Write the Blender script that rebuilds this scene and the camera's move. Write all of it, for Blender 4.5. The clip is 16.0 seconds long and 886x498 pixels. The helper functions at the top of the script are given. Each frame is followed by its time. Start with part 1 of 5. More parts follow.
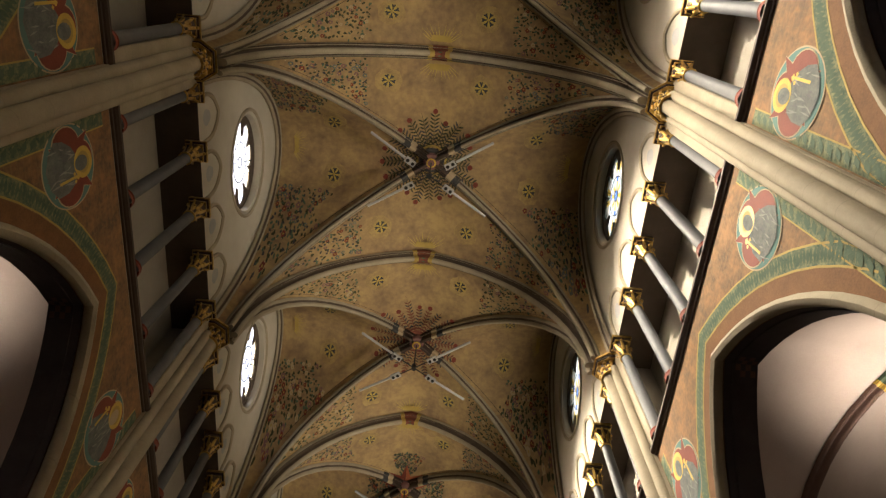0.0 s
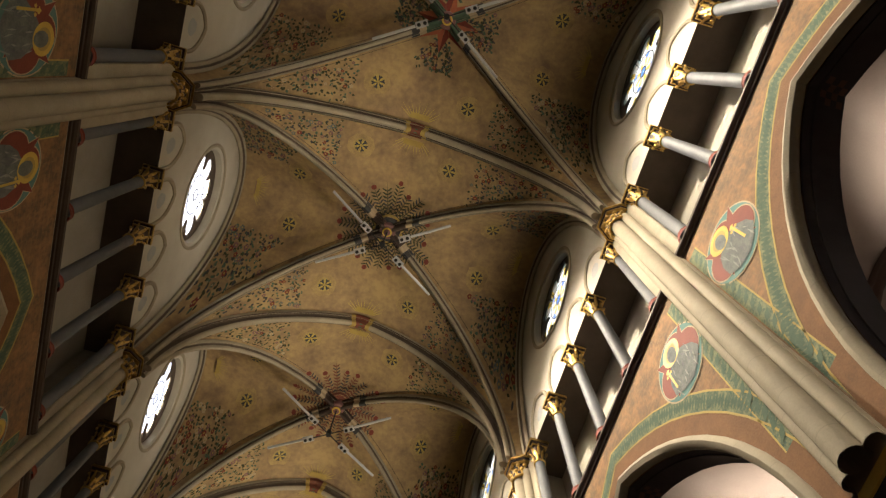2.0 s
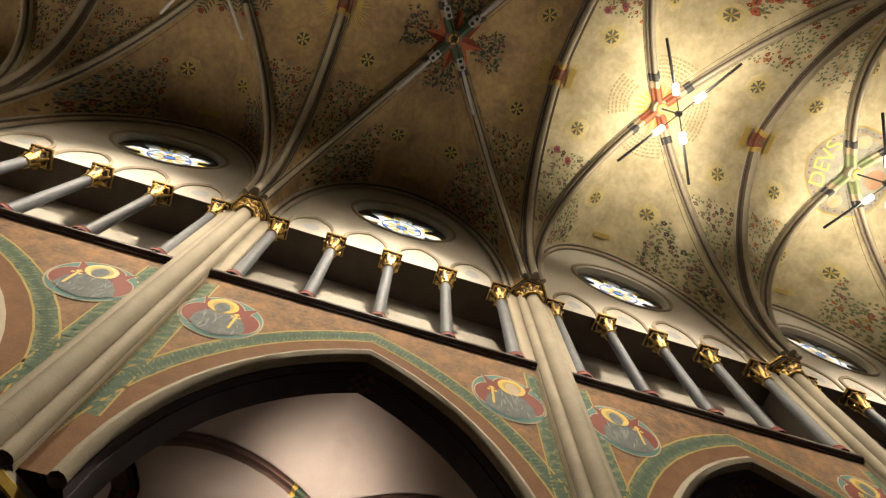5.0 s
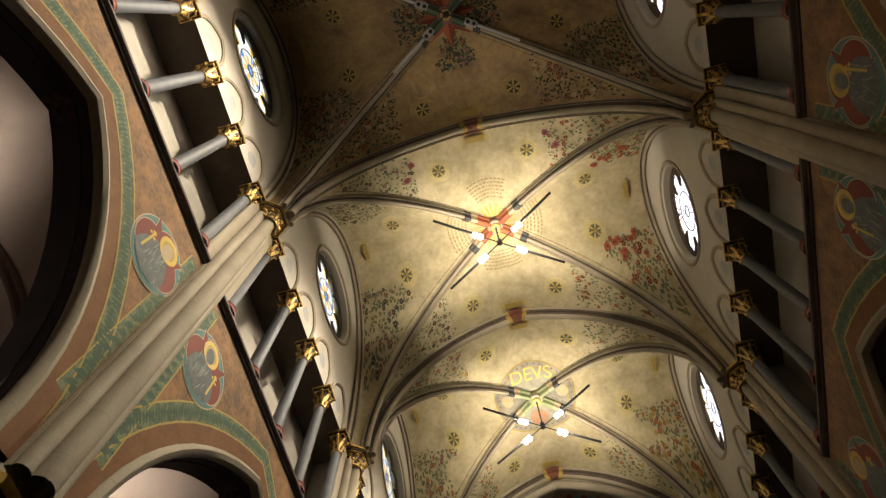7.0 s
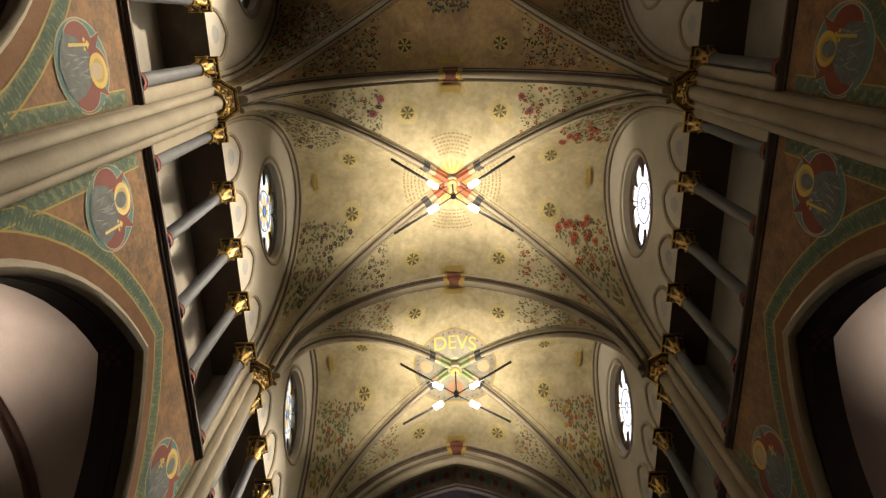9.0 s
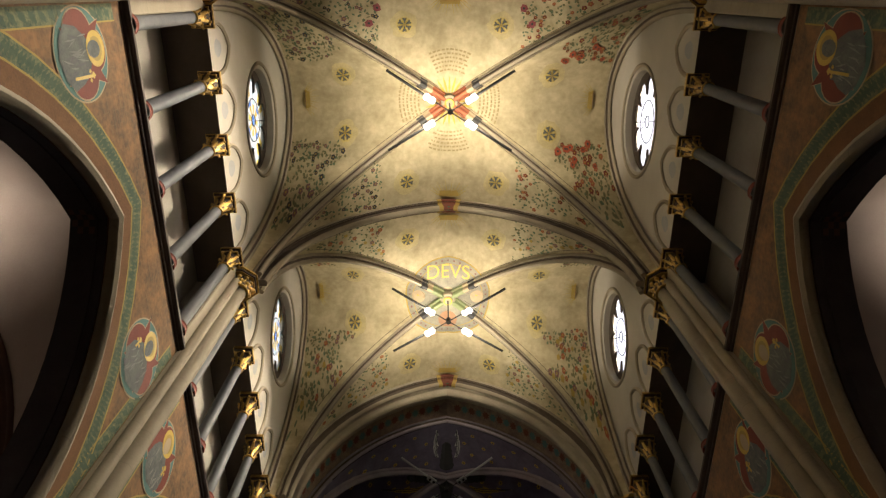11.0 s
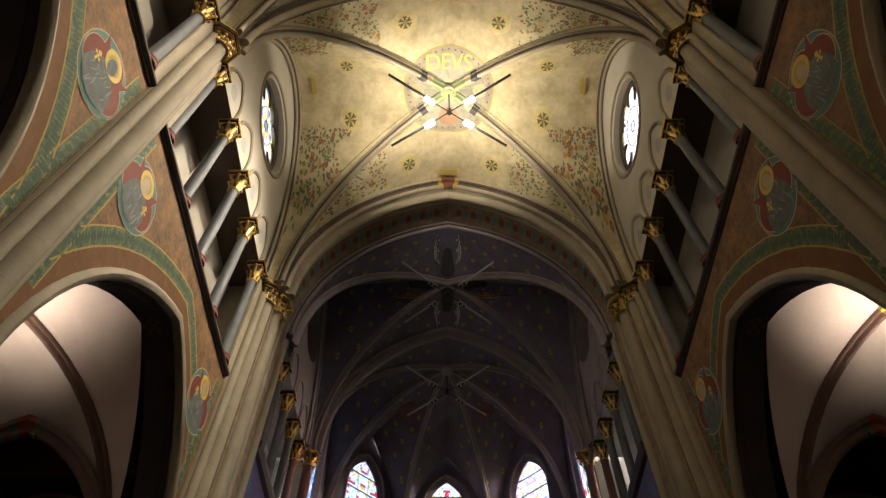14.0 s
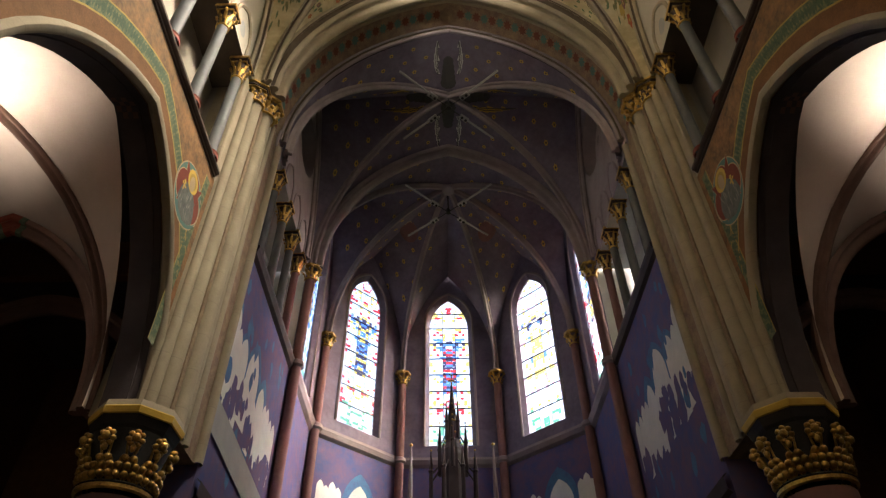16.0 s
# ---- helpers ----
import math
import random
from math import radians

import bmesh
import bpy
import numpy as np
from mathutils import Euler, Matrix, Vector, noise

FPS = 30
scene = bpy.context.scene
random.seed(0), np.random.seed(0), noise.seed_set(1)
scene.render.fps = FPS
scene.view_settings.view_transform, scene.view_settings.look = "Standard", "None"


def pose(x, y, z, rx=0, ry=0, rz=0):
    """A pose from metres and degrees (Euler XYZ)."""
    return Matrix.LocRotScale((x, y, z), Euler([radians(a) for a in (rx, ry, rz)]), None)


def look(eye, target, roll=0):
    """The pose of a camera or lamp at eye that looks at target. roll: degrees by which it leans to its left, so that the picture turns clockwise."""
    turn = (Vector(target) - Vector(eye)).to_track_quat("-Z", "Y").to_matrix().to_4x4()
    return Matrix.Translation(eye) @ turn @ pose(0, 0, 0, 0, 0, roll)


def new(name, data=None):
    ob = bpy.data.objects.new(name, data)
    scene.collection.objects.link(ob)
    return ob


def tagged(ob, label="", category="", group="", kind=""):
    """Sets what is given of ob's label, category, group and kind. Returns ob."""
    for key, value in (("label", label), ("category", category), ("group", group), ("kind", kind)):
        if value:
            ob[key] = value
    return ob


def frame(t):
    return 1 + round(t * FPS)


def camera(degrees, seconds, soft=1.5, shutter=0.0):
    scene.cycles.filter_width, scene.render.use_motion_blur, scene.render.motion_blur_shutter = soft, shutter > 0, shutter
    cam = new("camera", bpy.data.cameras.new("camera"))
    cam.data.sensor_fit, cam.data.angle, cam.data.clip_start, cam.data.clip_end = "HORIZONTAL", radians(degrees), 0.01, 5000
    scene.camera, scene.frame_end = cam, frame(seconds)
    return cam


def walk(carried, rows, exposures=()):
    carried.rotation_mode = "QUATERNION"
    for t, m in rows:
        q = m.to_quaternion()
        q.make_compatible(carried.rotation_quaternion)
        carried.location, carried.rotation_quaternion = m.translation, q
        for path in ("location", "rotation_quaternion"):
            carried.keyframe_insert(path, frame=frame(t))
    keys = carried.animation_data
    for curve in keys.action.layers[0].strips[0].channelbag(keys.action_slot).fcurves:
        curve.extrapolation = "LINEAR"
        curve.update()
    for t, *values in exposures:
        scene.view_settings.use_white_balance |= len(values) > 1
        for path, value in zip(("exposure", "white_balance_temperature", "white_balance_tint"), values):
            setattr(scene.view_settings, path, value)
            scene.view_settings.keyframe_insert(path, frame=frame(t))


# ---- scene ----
cam = camera(68.6, 16.0, soft=1.3)
PATH = [
    (0, (-0.288, 1.669, 1.598), (-0.314, 0.911, 3.448), 3.2),
    (0.5, (-0.301, 1.748, 1.618), (-0.313, 1.177, 3.535), 4.3),
    (1, (-0.31, 1.784, 1.614), (-0.347, 1.235, 3.537), 3.9),
    (1.5, (-0.363, 1.841, 1.626), (-0.423, 1.29, 3.548), 3.8),
    (2, (-0.422, 1.871, 1.621), (-0.553, 1.336, 3.543), 3.0),
    (2.5, (-0.526, 1.965, 1.623), (-0.722, 1.451, 3.546), 3.0),
    (3, (-0.59, 2.018, 1.612), (-0.911, 1.576, 3.536), 1.6),
    (3.5, (-0.557, 1.94, 1.599), (-1.047, 1.698, 3.523), -2.3),
    (4, (-0.51, 1.996, 1.582), (-1.065, 1.913, 3.502), -3.1),
    (4.5, (-0.39, 2.18, 1.554), (-0.971, 2.257, 3.466), -3.1),
    (5, (-0.238, 2.503, 1.542), (-0.806, 2.694, 3.45), -1.0),
    (5.2, (-0.185, 2.636, 1.527), (-0.735, 2.876, 3.435), -0.4),
    (7.3, (-0.189, 3.11, 1.651), (-0.298, 3.759, 3.539), -1.0),
    (7.5, (-0.199, 3.222, 1.659), (-0.296, 3.875, 3.547), -1.2),
    (8, (-0.249, 3.602, 1.659), (-0.325, 4.255, 3.548), -0.8),
    (8.5, (-0.26, 3.969, 1.642), (-0.279, 4.622, 3.532), -0.8),
    (8.7, (-0.253, 4.15, 1.649), (-0.263, 4.799, 3.54), -0.9),
    (11, (-0.265, 5.752, 1.662), (-0.252, 6.488, 3.521), -0.8),
    (11.5, (-0.254, 6.106, 1.642), (-0.235, 6.867, 3.491), -1.1),
    (12, (-0.213, 6.464, 1.623), (-0.195, 7.26, 3.458), -0.9),
    (12.5, (-0.272, 6.79, 1.629), (-0.256, 7.646, 3.437), -0.6),
    (13, (-0.219, 7.142, 1.617), (-0.2, 8.068, 3.39), -0.8),
    (13.5, (-0.18, 7.458, 1.612), (-0.17, 8.466, 3.339), -0.5),
    (14, (-0.218, 7.765, 1.614), (-0.211, 8.875, 3.278), -0.3),
    (14.3, (-0.208, 7.939, 1.62), (-0.2, 9.111, 3.24), -0.4),
    (14.5, (-0.206, 8.091, 1.614), (-0.194, 9.304, 3.204), -0.6),
    (15, (-0.217, 8.393, 1.61), (-0.209, 9.697, 3.126), -0.6),
    (15.1, (-0.232, 8.456, 1.607), (-0.225, 9.777, 3.109), -0.5),
    (15.5, (-0.324, 8.736, 1.612), (-0.317, 10.126, 3.051), -0.7),
    (16, (-0.309, 8.991, 1.637), (-0.298, 10.459, 2.995), -0.8),
]
walk(cam, [(t, look(eye, target, roll)) for t, eye, target, roll in PATH], exposures=[(0.0, 3.45), (1.5, 3.52), (3.5, 3.15), (4.5, 3.08), (8.0, 2.83), (12.0, 2.87), (13.5, 3.12), (14.5, 3.25), (16.0, 3.75)])

# ---- light ----
world = bpy.data.worlds.new("sky")
scene.world = world
world.use_nodes = True
wn = world.node_tree
sky = wn.nodes.new("ShaderNodeTexSky")
sky.sky_type, sky.sun_disc = "NISHITA", False
sky.sun_elevation, sky.sun_rotation = radians(28), radians(86)
sky.air_density, sky.dust_density, sky.ozone_density = 0.6, 8.0, 0.0
wn.nodes["Background"].inputs["Strength"].default_value = 0.15
wn.links.new(sky.outputs[0], wn.nodes["Background"].inputs["Color"])


def lamp(kind, name, place, power, colour, target=None, size=0.1, angle=60, blend=0.6):
    data = bpy.data.lights.new(name, kind)
    data.energy, data.color = power, colour
    if kind == "AREA":
        data.size = size
    else:
        data.shadow_soft_size = size
    if kind == "SPOT":
        data.spot_size, data.spot_blend = radians(angle), blend
    ob = new(name, data)
    ob.matrix_world = look(place, target) if target else pose(*place)
    return ob


sun_data = bpy.data.lights.new("sun", "SUN")
sun_data.energy, sun_data.angle, sun_data.color = 0.6, radians(10), (1.0, 0.95, 0.88)
sun = new("sun", sun_data)
# high over the +x side, as the sky's sun
sun.matrix_world = look((40, 2.8, 21.3), (0, 0, 0))

# ---- measures ----
B = 5.6                      # bay length
XW = 4.3                     # face of the nave wall
XS = 4.0                     # front of the vaulting shafts
ZSP = 13.55                  # vault springing
ZC = 18.75                   # boss height
BAYS = range(-5, 3)          # bay k runs from k*B to (k+1)*B
Y0, Y1 = -5 * B, 3 * B
WARM = (1.0, 0.86, 0.66)

# ---- materials ----


def mat(name, c1, c2=None, rough=0.7, metal=0.0, scale=3.0, fine=40.0, bump=0.15, mottle=0.0, spec=0.15):
    """Two noises, coarse stains and fine grain, between two colours, with relief from the fine one."""
    m = bpy.data.materials.new(name)
    m.use_nodes = True
    n, l = m.node_tree.nodes, m.node_tree.links
    b = n["Principled BSDF"]
    c2 = c2 or tuple(c * 0.75 for c in c1)
    g = n.new("ShaderNodeNewGeometry")
    t1, t2 = n.new("ShaderNodeTexNoise"), n.new("ShaderNodeTexNoise")
    t1.inputs["Scale"].default_value, t2.inputs["Scale"].default_value = scale, fine
    t1.inputs["Detail"].default_value = 8
    t2.inputs["Detail"].default_value = 4
    t1.inputs["Roughness"].default_value = 0.65
    for t in (t1, t2):
        l.new(g.outputs["Position"], t.inputs["Vector"])
    r = n.new("ShaderNodeMapRange")
    r.inputs["From Min"].default_value, r.inputs["From Max"].default_value = 0.5 - 0.25 * (1 - 0.5 * mottle), 0.5 + 0.25 * (1 - 0.5 * mottle)
    add = n.new("ShaderNodeMath")
    add.operation = "MULTIPLY_ADD"
    add.inputs[1].default_value = 0.25 + 0.35 * mottle
    l.new(t2.outputs["Fac"], add.inputs[0])
    sub = n.new("ShaderNodeMath")
    sub.operation = "SUBTRACT"
    sub.inputs[1].default_value = 0.125 + 0.175 * mottle
    l.new(t1.outputs["Fac"], sub.inputs[0])
    l.new(sub.outputs[0], add.inputs[2])
    l.new(add.outputs[0], r.inputs["Value"])
    mix = n.new("ShaderNodeMix")
    mix.data_type = "RGBA"
    mix.inputs["A"].default_value, mix.inputs["B"].default_value = (*c1, 1), (*c2, 1)
    l.new(r.outputs["Result"], mix.inputs["Factor"])
    l.new(mix.outputs["Result"], b.inputs["Base Color"])
    bp = n.new("ShaderNodeBump")
    bp.inputs["Strength"].default_value, bp.inputs["Distance"].default_value = bump, 0.02
    l.new(t2.outputs["Fac"], bp.inputs["Height"])
    l.new(bp.outputs["Normal"], b.inputs["Normal"])
    b.inputs["Roughness"].default_value, b.inputs["Metallic"].default_value = rough, metal
    b.inputs["Specular IOR Level"].default_value = spec
    return m


def joints(m, colour, width, height, mortar, axes, strength=0.6):
    """Masonry joints in a colour over a material, in the plane of the two axes."""
    n, l = m.node_tree.nodes, m.node_tree.links
    b = n["Principled BSDF"]
    old = b.inputs["Base Color"].links[0].from_socket
    g = n.new("ShaderNodeNewGeometry")
    s, c = n.new("ShaderNodeSeparateXYZ"), n.new("ShaderNodeCombineXYZ")
    l.new(g.outputs["Position"], s.inputs[0])
    l.new(s.outputs[axes[0]], c.inputs[0])
    l.new(s.outputs[axes[1]], c.inputs[1])
    br = n.new("ShaderNodeTexBrick")
    br.inputs["Scale"].default_value = 1.0
    br.inputs["Brick Width"].default_value, br.inputs["Row Height"].default_value = width, height
    br.inputs["Mortar Size"].default_value, br.inputs["Mortar Smooth"].default_value = mortar, 0.4
    l.new(c.outputs[0], br.inputs["Vector"])
    k = n.new("ShaderNodeMath")
    k.operation, k.inputs[1].default_value = "MULTIPLY", strength
    l.new(br.outputs["Fac"], k.inputs[0])
    mix = n.new("ShaderNodeMix")
    mix.data_type = "RGBA"
    l.new(k.outputs[0], mix.inputs["Factor"])
    l.new(old, mix.inputs["A"])
    mix.inputs["B"].default_value = (*colour, 1)
    l.new(mix.outputs["Result"], b.inputs["Base Color"])
    return m


def glow(name, colour, strength, base=None):
    m = bpy.data.materials.new(name)
    m.use_nodes = True
    b = m.node_tree.nodes["Principled BSDF"]
    b.inputs["Base Color"].default_value = (*(base or colour), 1)
    b.inputs["Emission Color"].default_value, b.inputs["Emission Strength"].default_value = (*colour, 1), strength
    return m


def stained(name, colour):
    """Coloured window glass: lets the light through tinted, with a faint gloss and seedy unevenness."""
    m = bpy.data.materials.new(name)
    m.use_nodes = True
    n, l = m.node_tree.nodes, m.node_tree.links
    n.remove(n["Principled BSDF"])
    g = n.new("ShaderNodeNewGeometry")
    t = n.new("ShaderNodeTexNoise")
    t.inputs["Scale"].default_value = 9.0
    l.new(g.outputs["Position"], t.inputs["Vector"])
    mix = n.new("ShaderNodeMix")
    mix.data_type = "RGBA"
    mix.inputs["A"].default_value = (*colour, 1)
    mix.inputs["B"].default_value = (*[c * 0.55 for c in colour], 1)
    l.new(t.outputs["Fac"], mix.inputs["Factor"])
    tr = n.new("ShaderNodeBsdfTransparent")
    l.new(mix.outputs["Result"], tr.inputs["Color"])
    gl = n.new("ShaderNodeBsdfGlossy")
    gl.inputs["Roughness"].default_value = 0.15
    sh = n.new("ShaderNodeMixShader")
    sh.inputs[0].default_value = 0.04
    l.new(tr.outputs[0], sh.inputs[1])
    l.new(gl.outputs[0], sh.inputs[2])
    l.new(sh.outputs[0], n["Material Output"].inputs["Surface"])
    return m


STONE = joints(mat("cream_stone", (0.36, 0.315, 0.235), (0.24, 0.207, 0.155), 0.75, scale=1.5, bump=0.2), (0.2, 0.17, 0.13), 50.0, 0.62, 0.008, (0, 2), 0.35)
PLASTER = mat("cream_plaster", (0.46, 0.43, 0.37), (0.36, 0.335, 0.285), 0.85, scale=0.8, fine=60, bump=0.08)
OCHRE = mat("ochre_vault_plaster", (0.40, 0.285, 0.135), (0.20, 0.135, 0.085), 0.85, scale=1.1, fine=7, bump=0.12, mottle=0.5)
# lighter copy of the vault plaster, lamp light of bays 1 and 2 included
PALE = mat("pale_vault_plaster", (0.56, 0.49, 0.32), (0.34, 0.29, 0.18), 0.85, scale=1.6, fine=8, bump=0.12, mottle=0.4)
SALMON = joints(mat("salmon_painted_wall", (0.27, 0.145, 0.068), (0.12, 0.08, 0.05), 0.8, scale=3.0, fine=16, mottle=0.7), (0.30, 0.23, 0.11), 0.34, 0.11, 0.006, (1, 2), 0.2)
BROWN = mat("brown_painted_band", (0.20, 0.10, 0.045), (0.14, 0.07, 0.034), 0.8, scale=5, mottle=0.4)
FOLDM = mat("light_grey_fold_paint", (0.26, 0.27, 0.25), (0.2, 0.21, 0.2), 0.85)
GREEN = mat("green_painted_border", (0.20, 0.21, 0.115), (0.055, 0.095, 0.07), 0.8, scale=11.0, fine=34, mottle=0.8)
GREEND = mat("dark_green_paint", (0.056, 0.096, 0.068), (0.096, 0.136, 0.088), 0.8, scale=9.0)
OLIVE = mat("ochre_line_paint", (0.42, 0.30, 0.08), (0.30, 0.22, 0.07), 0.7)
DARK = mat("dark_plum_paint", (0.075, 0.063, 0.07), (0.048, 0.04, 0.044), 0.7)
# dark for the shade of the passage soffit; the rose plates share it
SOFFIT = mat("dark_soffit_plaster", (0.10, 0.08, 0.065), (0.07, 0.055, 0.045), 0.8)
AISLE = mat("pink_white_plaster", (0.52, 0.44, 0.39), (0.42, 0.345, 0.305), 0.85, scale=0.8)
PLUM = mat("plum_rib_paint", (0.15, 0.09, 0.07), (0.10, 0.06, 0.05), 0.6)
# the dark second tone imitates shade among the carved leaves
GOLD = mat("gilding", (0.72, 0.48, 0.14), (0.20, 0.12, 0.04), 0.34, 0.9, scale=14, fine=40, bump=0.5)
GOLDP = mat("gold_paint", (0.60, 0.42, 0.08), (0.45, 0.30, 0.05), 0.5)
YELLOW = mat("yellow_halo_paint", (0.52, 0.40, 0.08), (0.42, 0.32, 0.09), 0.8, scale=6)
SLATE = mat("slate_blue_column_paint", (0.115, 0.12, 0.13), (0.08, 0.085, 0.095), 0.6, scale=4, spec=0.25)
RED = mat("red_paint", (0.21, 0.05, 0.034), (0.14, 0.036, 0.026), 0.7)
ORANGE = mat("orange_red_paint", (0.38, 0.12, 0.06), (0.28, 0.09, 0.05), 0.7)
POPPY = mat("poppy_red_paint", (0.42, 0.12, 0.06), (0.30, 0.07, 0.04), 0.8, scale=12)
CRIMSON = mat("dull_crimson_paint", (0.30, 0.09, 0.10), (0.20, 0.06, 0.07), 0.8, scale=12)
REDB = mat("brick_red_brown_paint", (0.20, 0.07, 0.045), (0.13, 0.05, 0.035), 0.75)
PASSAGE = mat("dull_passage_plaster", (0.36, 0.335, 0.29), (0.26, 0.24, 0.205), 0.9, scale=1.0)
TEAL = mat("teal_paint", (0.112, 0.216, 0.2), (0.08, 0.16, 0.152), 0.8)
GREY = mat("grey_robe_paint", (0.165, 0.175, 0.165), (0.085, 0.10, 0.10), 0.8, scale=8, mottle=0.5)
INK = mat("dark_ink_paint", (0.045, 0.045, 0.05), (0.07, 0.07, 0.07), 0.8)
FADED = mat("faded_letter_paint", (0.27, 0.22, 0.12), (0.33, 0.27, 0.15), 0.85)
LEAF = mat("leaf_green_paint", (0.065, 0.07, 0.035), (0.04, 0.043, 0.025), 0.85)
LEAFP = mat("faded_leaf_green_paint", (0.215, 0.215, 0.115), (0.13, 0.13, 0.07), 0.85)
LGREEN = mat("pale_green_paint", (0.25, 0.29, 0.15), (0.18, 0.22, 0.12), 0.8)
DUSTR = mat("dusty_rose_paint", (0.36, 0.21, 0.13), (0.26, 0.15, 0.10), 0.8)
LEAFB = mat("blue_green_leaf_paint", (0.15, 0.20, 0.12), (0.11, 0.145, 0.09), 0.85)
SKIN = mat("pale_ochre_paint", (0.45, 0.36, 0.24), (0.36, 0.28, 0.18), 0.8)
TYMP = mat("pale_grey_tympanum_paint", (0.34, 0.35, 0.34), (0.27, 0.29, 0.30), 0.85)
HALOO = mat("soft_ochre_halo_paint", (0.43, 0.315, 0.12), (0.26, 0.185, 0.085), 0.85, scale=3, mottle=0.5)
HALOP1 = mat("faint_yellow_halo_paint", (0.58, 0.50, 0.27), (0.40, 0.34, 0.19), 0.85, scale=3, mottle=0.5)
HALOO1 = mat("faint_ochre_halo_paint", (0.41, 0.295, 0.127), (0.23, 0.16, 0.085), 0.85, scale=3, mottle=0.5)
HALOP = mat("soft_yellow_halo_paint", (0.60, 0.50, 0.20), (0.46, 0.38, 0.18), 0.85, scale=3, mottle=0.5)
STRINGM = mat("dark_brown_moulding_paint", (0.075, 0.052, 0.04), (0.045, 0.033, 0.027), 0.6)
# shade of the rib hollows, put into the colour
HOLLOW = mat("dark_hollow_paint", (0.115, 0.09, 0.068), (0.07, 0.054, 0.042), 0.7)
STARG = mat("grey_blue_star_paint", (0.15, 0.155, 0.135), (0.10, 0.105, 0.095), 0.85)
BLACK = mat("black_metal", (0.02, 0.02, 0.02), (0.03, 0.03, 0.03), 0.45)
STEEL = mat("pale_painted_metal", (0.45, 0.45, 0.45), (0.35, 0.35, 0.36), 0.4)
LIGHT = glow("lit_lamp_glass", (1.0, 0.93, 0.8), 4.0)
LIGHTDIM = glow("dim_lamp_glass", (1.0, 0.95, 0.85), 1.5)
CHANCEL = mat("violet_grey_plaster", (0.185, 0.163, 0.235), (0.12, 0.103, 0.152), 0.85, scale=1.6, fine=8, mottle=0.5)
CHSTONE = mat("violet_grey_stone", (0.30, 0.26, 0.28), (0.20, 0.17, 0.19), 0.75, scale=2)
MURAL = mat("blue_mural_paint", (0.075, 0.09, 0.23), (0.14, 0.095, 0.18), 0.85, scale=1.8, fine=6, mottle=0.7)
MURALB = mat("sky_blue_mural_paint", (0.07, 0.19, 0.36), (0.075, 0.11, 0.25), 0.85, scale=3, mottle=0.6)
DISCM = mat("dusty_blue_grey_paint", (0.30, 0.29, 0.23), (0.20, 0.19, 0.16), 0.85, scale=4, mottle=0.5)
PALEM = mat("pale_mural_paint", (0.70, 0.72, 0.70), (0.55, 0.57, 0.58), 0.85, scale=2.5)
ROSEP = mat("rose_brown_paint", (0.22, 0.12, 0.12), (0.16, 0.09, 0.09), 0.8)
FLOOR = mat("dark_floor_tile", (0.16, 0.13, 0.10), (0.11, 0.09, 0.07), 0.35)
GLASSES = {k: stained(k + "_glass", c) for k, c in dict(white=(0.97, 0.98, 0.97), blue=(0.14, 0.30, 0.75), azure=(0.66, 0.86, 0.90), gold=(0.85, 0.62, 0.15), red=(0.65, 0.06, 0.07), green=(0.15, 0.45, 0.25), pink=(0.75, 0.45, 0.5), dark=(0.08, 0.07, 0.12)).items()}
LEAD = mat("lead_came", (0.03, 0.03, 0.035), (0.04, 0.04, 0.04), 0.6)

# ---- building helpers ----


